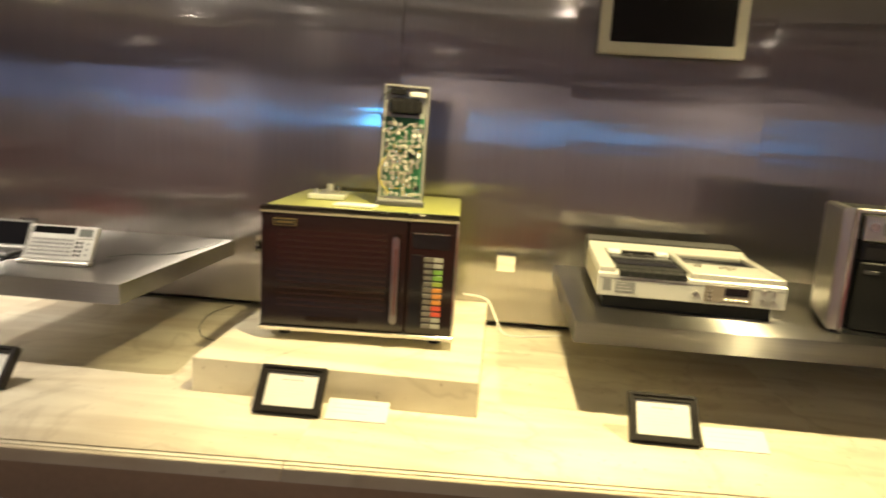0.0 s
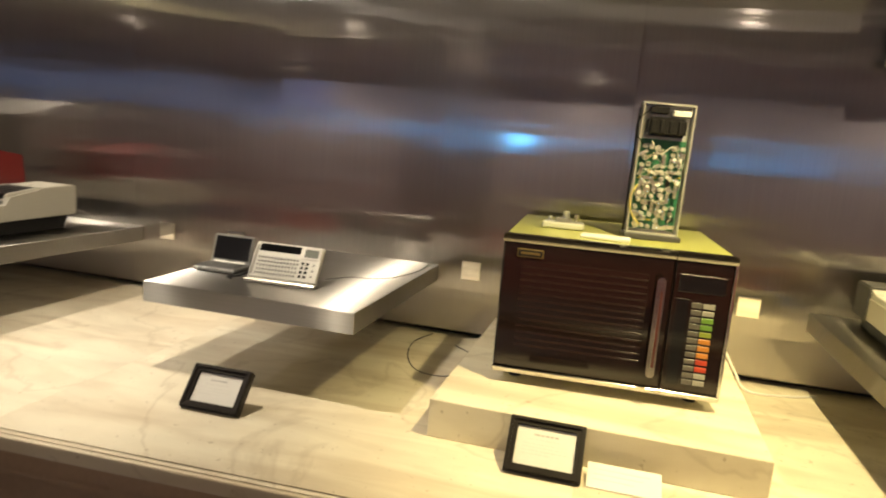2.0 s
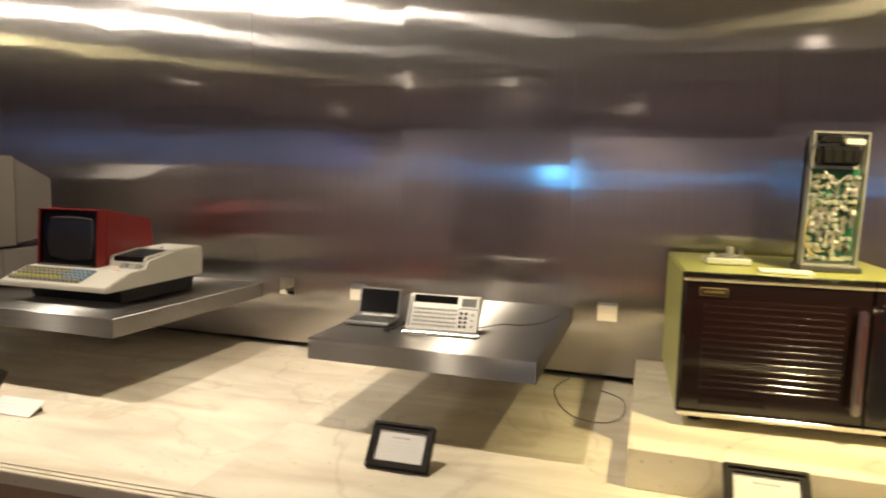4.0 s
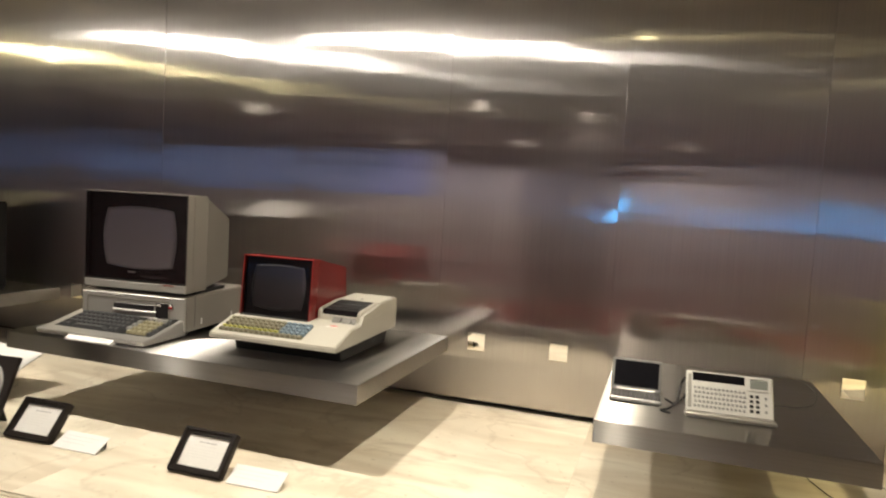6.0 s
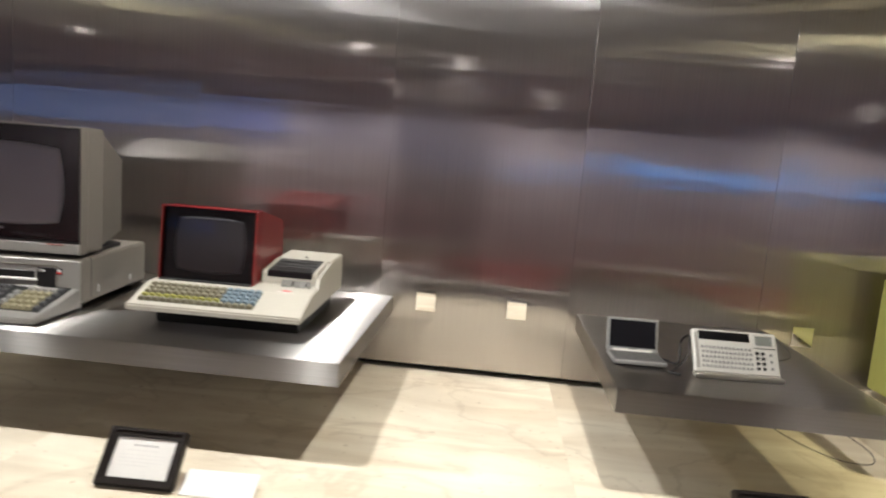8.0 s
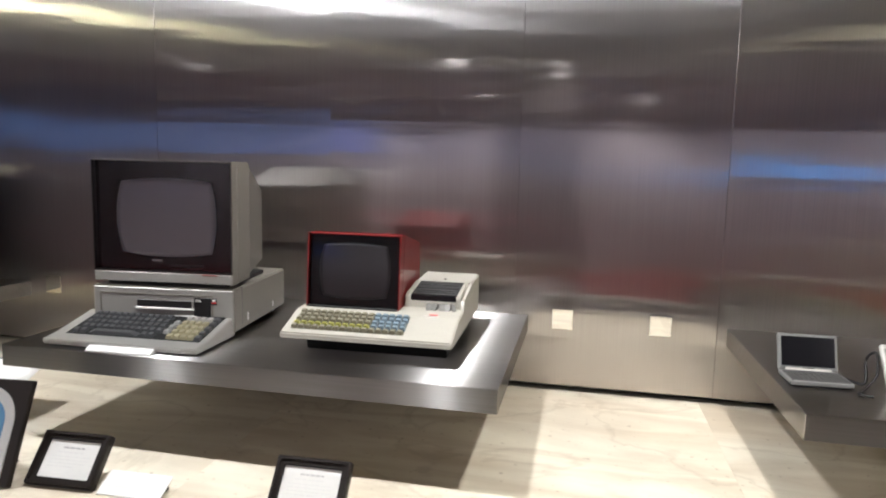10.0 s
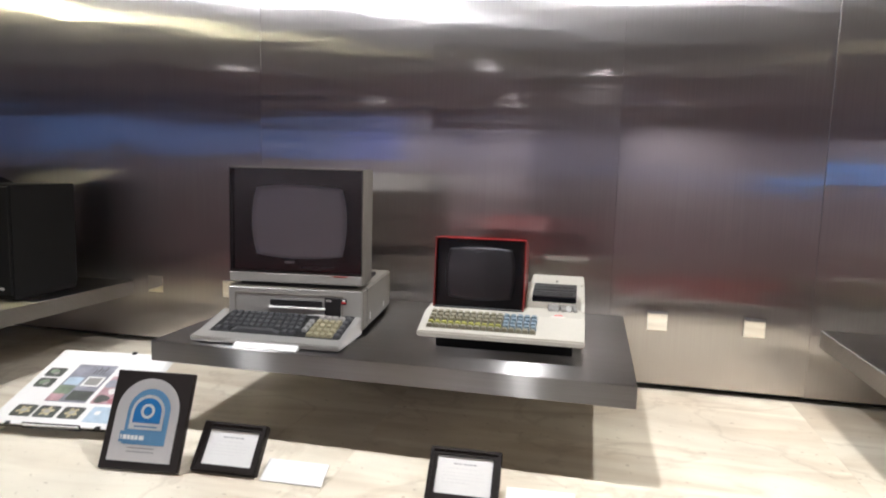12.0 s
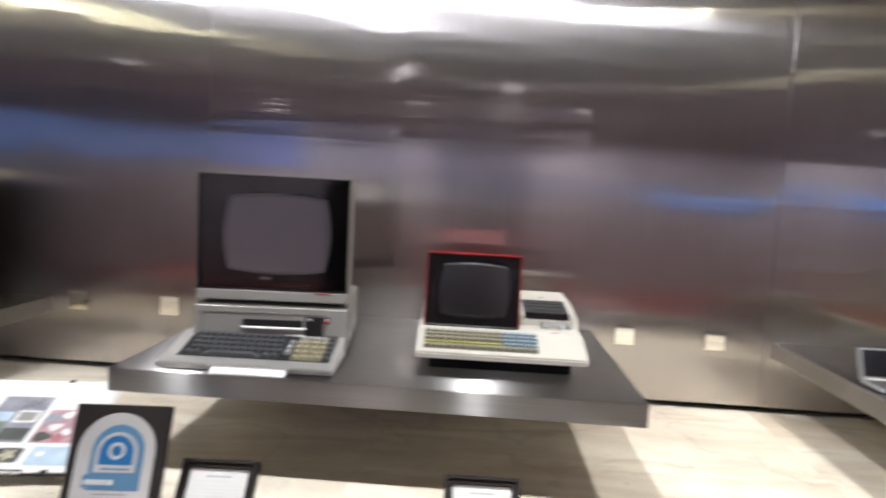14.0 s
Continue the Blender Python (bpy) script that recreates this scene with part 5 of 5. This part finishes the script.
def recorder():
    o = thing("video_recorder", pose(0.356, 1.797, SHELF, 0, 0, -2.6), "silver top-loading video cassette recorder", "video recorder")
    w, d, z0, z1 = 0.445, 0.47, 0.038, 0.098
    part("base", box(0.020, w - 0.020, 0.032, d - 0.012, 0.0, 0.042, 0.002), CHARCOAL, o, "black base")
    part("cabinet", box(0, w, 0.006, 0.355, z0, z1, 0.003), BEIGE_SIDE, o, "beige cabinet sides")
    front = part("fascia", box(0, w, 0.0, 0.008, z0, z1 - 0.004, 0.002), SILVER_PAINT, o, "satin silver front")
    part("fascia_groove", box(0.004, w - 0.004, -0.0006, 0.001, z1 - 0.017, z1 - 0.0155, 0), DARK_GREY, front)
    # the top: a pale rim round the cassette well, and a raised timer field
    back = 0.350
    part("rear_cover", box(-0.001, w + 0.001, back + 0.0065, d - 0.002, z0 - 0.004, z1 + 0.025, 0.004), DARK_GREY, o, "dark grey rear cover")
    part("top_panel", prism([(0.0, z1 - 0.006), (0.006, z1), (back, z1 + 0.003), (back + 0.005, z1 - 0.004)], 0.002, w - 0.002, 0.0015), TOP_SILVER, o, "pale silver top")
    for name, bx in (("top_rim", (0.002, 0.042, 0.004, back)), ("top_rim", (0.0422, 0.2218, 0.290, back)), ("top_rim", (0.222, 0.2385, 0.004, back)), ("top_rim", (0.2387, 0.420, 0.004, 0.148)), ("top_rim", (0.2387, 0.420, 0.292, back)), ("top_rim", (0.4202, w - 0.002, 0.004, back))):
        part(name, box(bx[0], bx[1], bx[2], bx[3], z1 - 0.002, z1 + 0.012, 0.0016), TOP_SILVER, o)
    part("rear_slope", prism([(0.318, z1 + 0.010), (0.319, z1 + 0.0125), (back + 0.005, z1 + 0.021), (back + 0.005, z1 + 0.008)], 0.002, w - 0.002, 0.001), TOP_SILVER, o, "pale silver rising rear edge")
    well = part("cassette_well", box(0.0425, 0.2215, 0.046, 0.2895, z1 - 0.001, z1 + 0.005, 0.0004), CHARCOAL, o, "dark cassette well")
    part("well_floor", box(0.056, 0.208, 0.090, 0.225, z1 + 0.0045, z1 + 0.0062, 0.0004), LCD, well)
    for x in (0.050, 0.180):
        part("well_catch", box(x, x + 0.034, 0.246, 0.278, z1 + 0.004, z1 + 0.0145, 0.002), WHITE_PLASTIC, well, "white catch")
    part("well_bar", box(0.086, 0.178, 0.262, 0.276, z1 + 0.004, z1 + 0.0125, 0.001), BLACK, well)
    part("well_bar", box(0.050, 0.214, 0.168, 0.180, z1 + 0.005, z1 + 0.0105, 0.001), DARK_GREY, well)
    for x in (0.105, 0.150):
        part("well_spindle", cyl(x, 0.215, z1 + 0.009, 0.008, 0.008, bevel=0.001), DARK_GREY, well)
    me = finish("piano_key", prism([(-0.004, z1 - 0.010), (-0.002, z1 + 0.004), (0.030, z1 + 0.0075), (0.030, z1 - 0.004)], -0.0132, 0.0132, 0.0010), CHARCOAL)
    cap = finish("key_cap", prism([(0.006, z1 + 0.0046), (0.010, z1 + 0.0050), (0.010, z1 + 0.0060), (0.006, z1 + 0.0056)], -0.0060, 0.0060, 0.0002), DARK_GREY)
    pieces("piano_key", me, o, [pose(0.064 + i * 0.0270, 0, 0) for i in range(6)])
    pieces("key_cap", cap, o, [pose(0.064 + i * 0.0270, 0, 0) for i in range(6)])
    win = part("timer_window", box(0.2392, 0.4195, 0.1485, 0.2915, z1 + 0.001, z1 + 0.006, 0.0005), BEZEL, o, "dark timer window")
    part("timer_scale", loft([(0.246, 0.156, z1 + 0.006), (0.412, 0.156, z1 + 0.006), (0.412, 0.178, z1 + 0.006), (0.246, 0.225, z1 + 0.006)],
                             [(0.246, 0.156, z1 + 0.0075), (0.412, 0.156, z1 + 0.0075), (0.412, 0.178, z1 + 0.0075), (0.246, 0.225, z1 + 0.0075)], 0), DARK_GREY, win)
    for x, y, r in ((0.258, 0.105, 0.010), (0.330, 0.112, 0.006), (0.330, 0.082, 0.006), (0.345, 0.097, 0.006), (0.315, 0.097, 0.006)):
        part("top_button", cyl(x, y, z1 + 0.0145, r, 0.006, bevel=0.001), ALU, o)
    disp = part("clock_panel", box(0.255, 0.368, -0.0015, 0.002, z0 + 0.006, z1 - 0.012, 0.001), CLOCK_BROWN, o, "brown-grey clock panel")
    part("clock_display", box(0.302, 0.358, -0.0028, 0.0, z0 + 0.024, z1 - 0.016, 0.0005), LCD, disp)
    me = finish("clock_button", box(-0.0036, 0.0036, -0.004, 0, -0.0022, 0.0022, 0.0006), ALU)
    pieces("clock_button", me, disp, [pose(0.306 + i * 0.012, 0, z0 + 0.014) for i in range(5)])
    pieces("clock_button", me, disp, [pose(0.268, 0, z0 + 0.014 + i * 0.010) for i in range(3)])
    part("knob", cyl(0.235, -0.005, z0 + 0.022, 0.008, 0.014, "y", bevel=0.001), ALU, o)
    for z in (z0 + 0.016, z0 + 0.040):
        part("knob", cyl(0.392, -0.004, z, 0.0065, 0.012, "y", bevel=0.001), ALU, o)
        part("knob", cyl(0.415, -0.004, z, 0.0065, 0.012, "y", bevel=0.001), ALU, o)
    part("label_strip", box(0.014, 0.034, -0.0012, 0.001, z0 + 0.012, z0 + 0.042, 0.0003), DULL_SILVER, o)
    part("label_strip", box(0.044, 0.092, -0.0012, 0.001, z0 + 0.010, z0 + 0.038, 0.0003), DULL_SILVER, o)
    for i in range(3):
        part("text_line", box(0.048, 0.086 - 0.008 * i, -0.0018, -0.001, z0 + 0.015 + i * 0.008, z0 + 0.017 + i * 0.008, 0), INK, o)


recorder()


def music_centre():
    o = thing("hifi_unit", pose(0.888, 1.755, SHELF, 0, 0, -15), "upright dark audio unit with chrome-edged silver side", "audio unit")
    w, d, h = 0.42, 0.22, 0.298
    part("cabinet", box(0.01, w, 0.03, d, 0.008, h - 0.004, 0.003), CHARCOAL, o)
    part("side_plate", box(0.0, 0.026, 0.0, d, 0.008, h - 0.002, 0.004), ALU, o, "satin aluminium side plate")
    part("side_edge", box(0.022, 0.034, -0.004, 0.012, 0.006, h, 0.003), CHROME, o, "chrome front edge")
    part("top_edge", box(0.030, w, -0.004, 0.012, h - 0.012, h, 0.003), CHROME, o)
    part("tuner_panel", box(0.046, w - 0.01, 0.008, 0.032, h - 0.074, h - 0.016, 0.002), ALU, o, "silver tuner panel")
    part("tuner_window", box(0.085, w - 0.03, 0.005, 0.010, h - 0.060, h - 0.030, 0.001), PALE_GREY, o)
    part("dial", cyl(0.064, 0.0, h - 0.040, 0.010, 0.022, "y", bevel=0.001), CHROME, o)
    part("deck_slot", box(0.046, w - 0.01, 0.012, 0.032, h - 0.120, h - 0.078, 0.002), BLACK, o)
    part("lower_door", box(0.046, w - 0.01, 0.006, 0.032, 0.014, h - 0.124, 0.003), CHARCOAL, o)
    part("door_mark", box(0.06, 0.09, 0.004, 0.008, h - 0.150, h - 0.142, 0.0005), DARK_GREY, o)
    part("plinth_foot", box(0.012, w - 0.01, 0.01, d - 0.01, 0, 0.010, 0.001), BLACK, o)


music_centre()

screen = thing("wall_monitor", pose(0.363, WALL - 0.001, 1.823), "wall-mounted flat screen, switched off, silver-white frame", "screen")
part("housing", box(0.01, 0.426, -0.045, -0.001, 0.01, 0.33, 0.003), BLACK, screen)
part("frame", ring(0, 0.436, 0, 0.34, 0.034, 0.034, 0.036, 0.034, -0.055, -0.030, 0.003), FRAME_SILVER, screen, "silver-white frame")
part("panel", box(0.032, 0.404, -0.047, -0.040, 0.034, 0.308, 0.001), LCD, screen, "black blank panel")

# ---- black computer ----


def black_computer():
    t = thing("tower_computer", pose(-3.955, 1.885, SHELF, 0, 0, 2), "black twin-tower desktop computer", "computer")
    h = 0.366
    for x in (0.0, 0.083):
        part("tower", box(x, x + 0.064, 0.0, 0.275, 0.012, h, 0.004), CHARCOAL, t, "charcoal tower half")
        part("front_cover", box(x + 0.003, x + 0.061, -0.006, 0.002, 0.018, h - 0.006, 0.003), CHARCOAL, t)
    part("bridge", box(0.060, 0.087, 0.012, 0.265, 0.03, h - 0.03, 0.001), BLACK, t)
    part("handle", box(0.060, 0.087, 0.06, 0.20, h - 0.03, h - 0.015, 0.003), BLACK, t)
    part("lamp", box(0.046, 0.060, -0.008, -0.004, 0.150, 0.156, 0.001), TIN, t)
    part("button", box(0.100, 0.118, -0.008, -0.004, 0.035, 0.043, 0.001), TIN, t)
    part("base", box(0.006, 0.142, 0.01, 0.27, 0, 0.014, 0.002), BLACK, t)

    m = thing("crt_monitor", pose(-4.39, 1.86, SHELF, 0, 0, 3), "black colour monitor beside the twin-tower computer", "monitor")
    w = 0.38
    part("front_shell", box(0, w, 0.01, 0.12, 0.02, 0.42, 0.008), BLACK, m)
    part("rear_shell", loft([(0.006, 0.118, 0.03), (w - 0.006, 0.118, 0.03), (w - 0.006, 0.118, 0.412), (0.006, 0.118, 0.412)],
                            [(0.06, 0.40, 0.06), (w - 0.06, 0.40, 0.06), (w - 0.06, 0.40, 0.33), (0.06, 0.40, 0.33)], 0.008), BLACK, m)
    part("screen_surround", ring(0.004, w - 0.004, 0.125, 0.414, 0.025, 0.025, 0.02, 0.02, 0.0, 0.03, 0.004), BEZEL, m)
    part("picture_tube", bulge(0.30, 0.225, 0.012, 0.022, w / 2, 0.27), CRT_DARK, m, "blank dark picture tube")
    part("chin", box(0.004, w - 0.004, 0.0, 0.012, 0.03, 0.122, 0.004), CHARCOAL, m)
    for z in (0.085, 0.102):
        part("chin_line", box(w - 0.16, w - 0.05, -0.0015, 0.002, z, z + 0.0025, 0.0003), TIN, m)
    part("stand", cyl(w / 2, 0.18, 0.011, 0.12, 0.022, sides=32, bevel=0.003), BLACK, m)

    k = thing("computer_keyboard", pose(-4.32, 1.640, SHELF, 0, 0, 1), "black keyboard before the black monitor", "keyboard")
    w, d = 0.44, 0.17
    part("case", prism([(0.0, 0.0), (d, 0.0), (d, 0.040), (d - 0.01, 0.044), (0.01, 0.022), (0.0, 0.016)], 0, w, 0.003), CHARCOAL, k)
    me = keycap("key", 0.0165, 0.0175, 0.008, BLACK)
    pieces("key", me, k, [pose(0.03 + i * 0.0187, 0.028 + r * 0.022, 0.0255 + r * 0.0033, 8, 0, 0) for r in range(6) for i in range(21)])
    s = thing("computer_mouse", pose(-3.800, 1.655, SHELF, 0, 0, 14), "dark grey mouse lying on the shelf", "mouse")
    bm = bmesh.new()
    bmesh.ops.create_uvsphere(bm, u_segments=20, v_segments=12, radius=1)
    for v in bm.verts:
        v.co = Vector((v.co.x * 0.031, v.co.y * 0.05, max(-0.002, v.co.z) * 0.028 + 0.004))
    for f in bm.faces:
        f.smooth = True
    part("shell", bm, DARK_GREY, s)
    part("skirt", box(-0.029, 0.029, -0.046, 0.046, 0, 0.006, 0.003), BLACK, s)
    part("button_gap", box(-0.0008, 0.0008, -0.047, -0.012, 0.0045, 0.0295, 0), BLACK, s)
    part("cord", tube([(0.0, 0.045, 0.008), (0.02, 0.085, 0.004), (0.0, 0.13, 0.004), (-0.05, 0.16, 0.004)], 0.002), BLACK, s)


black_computer()
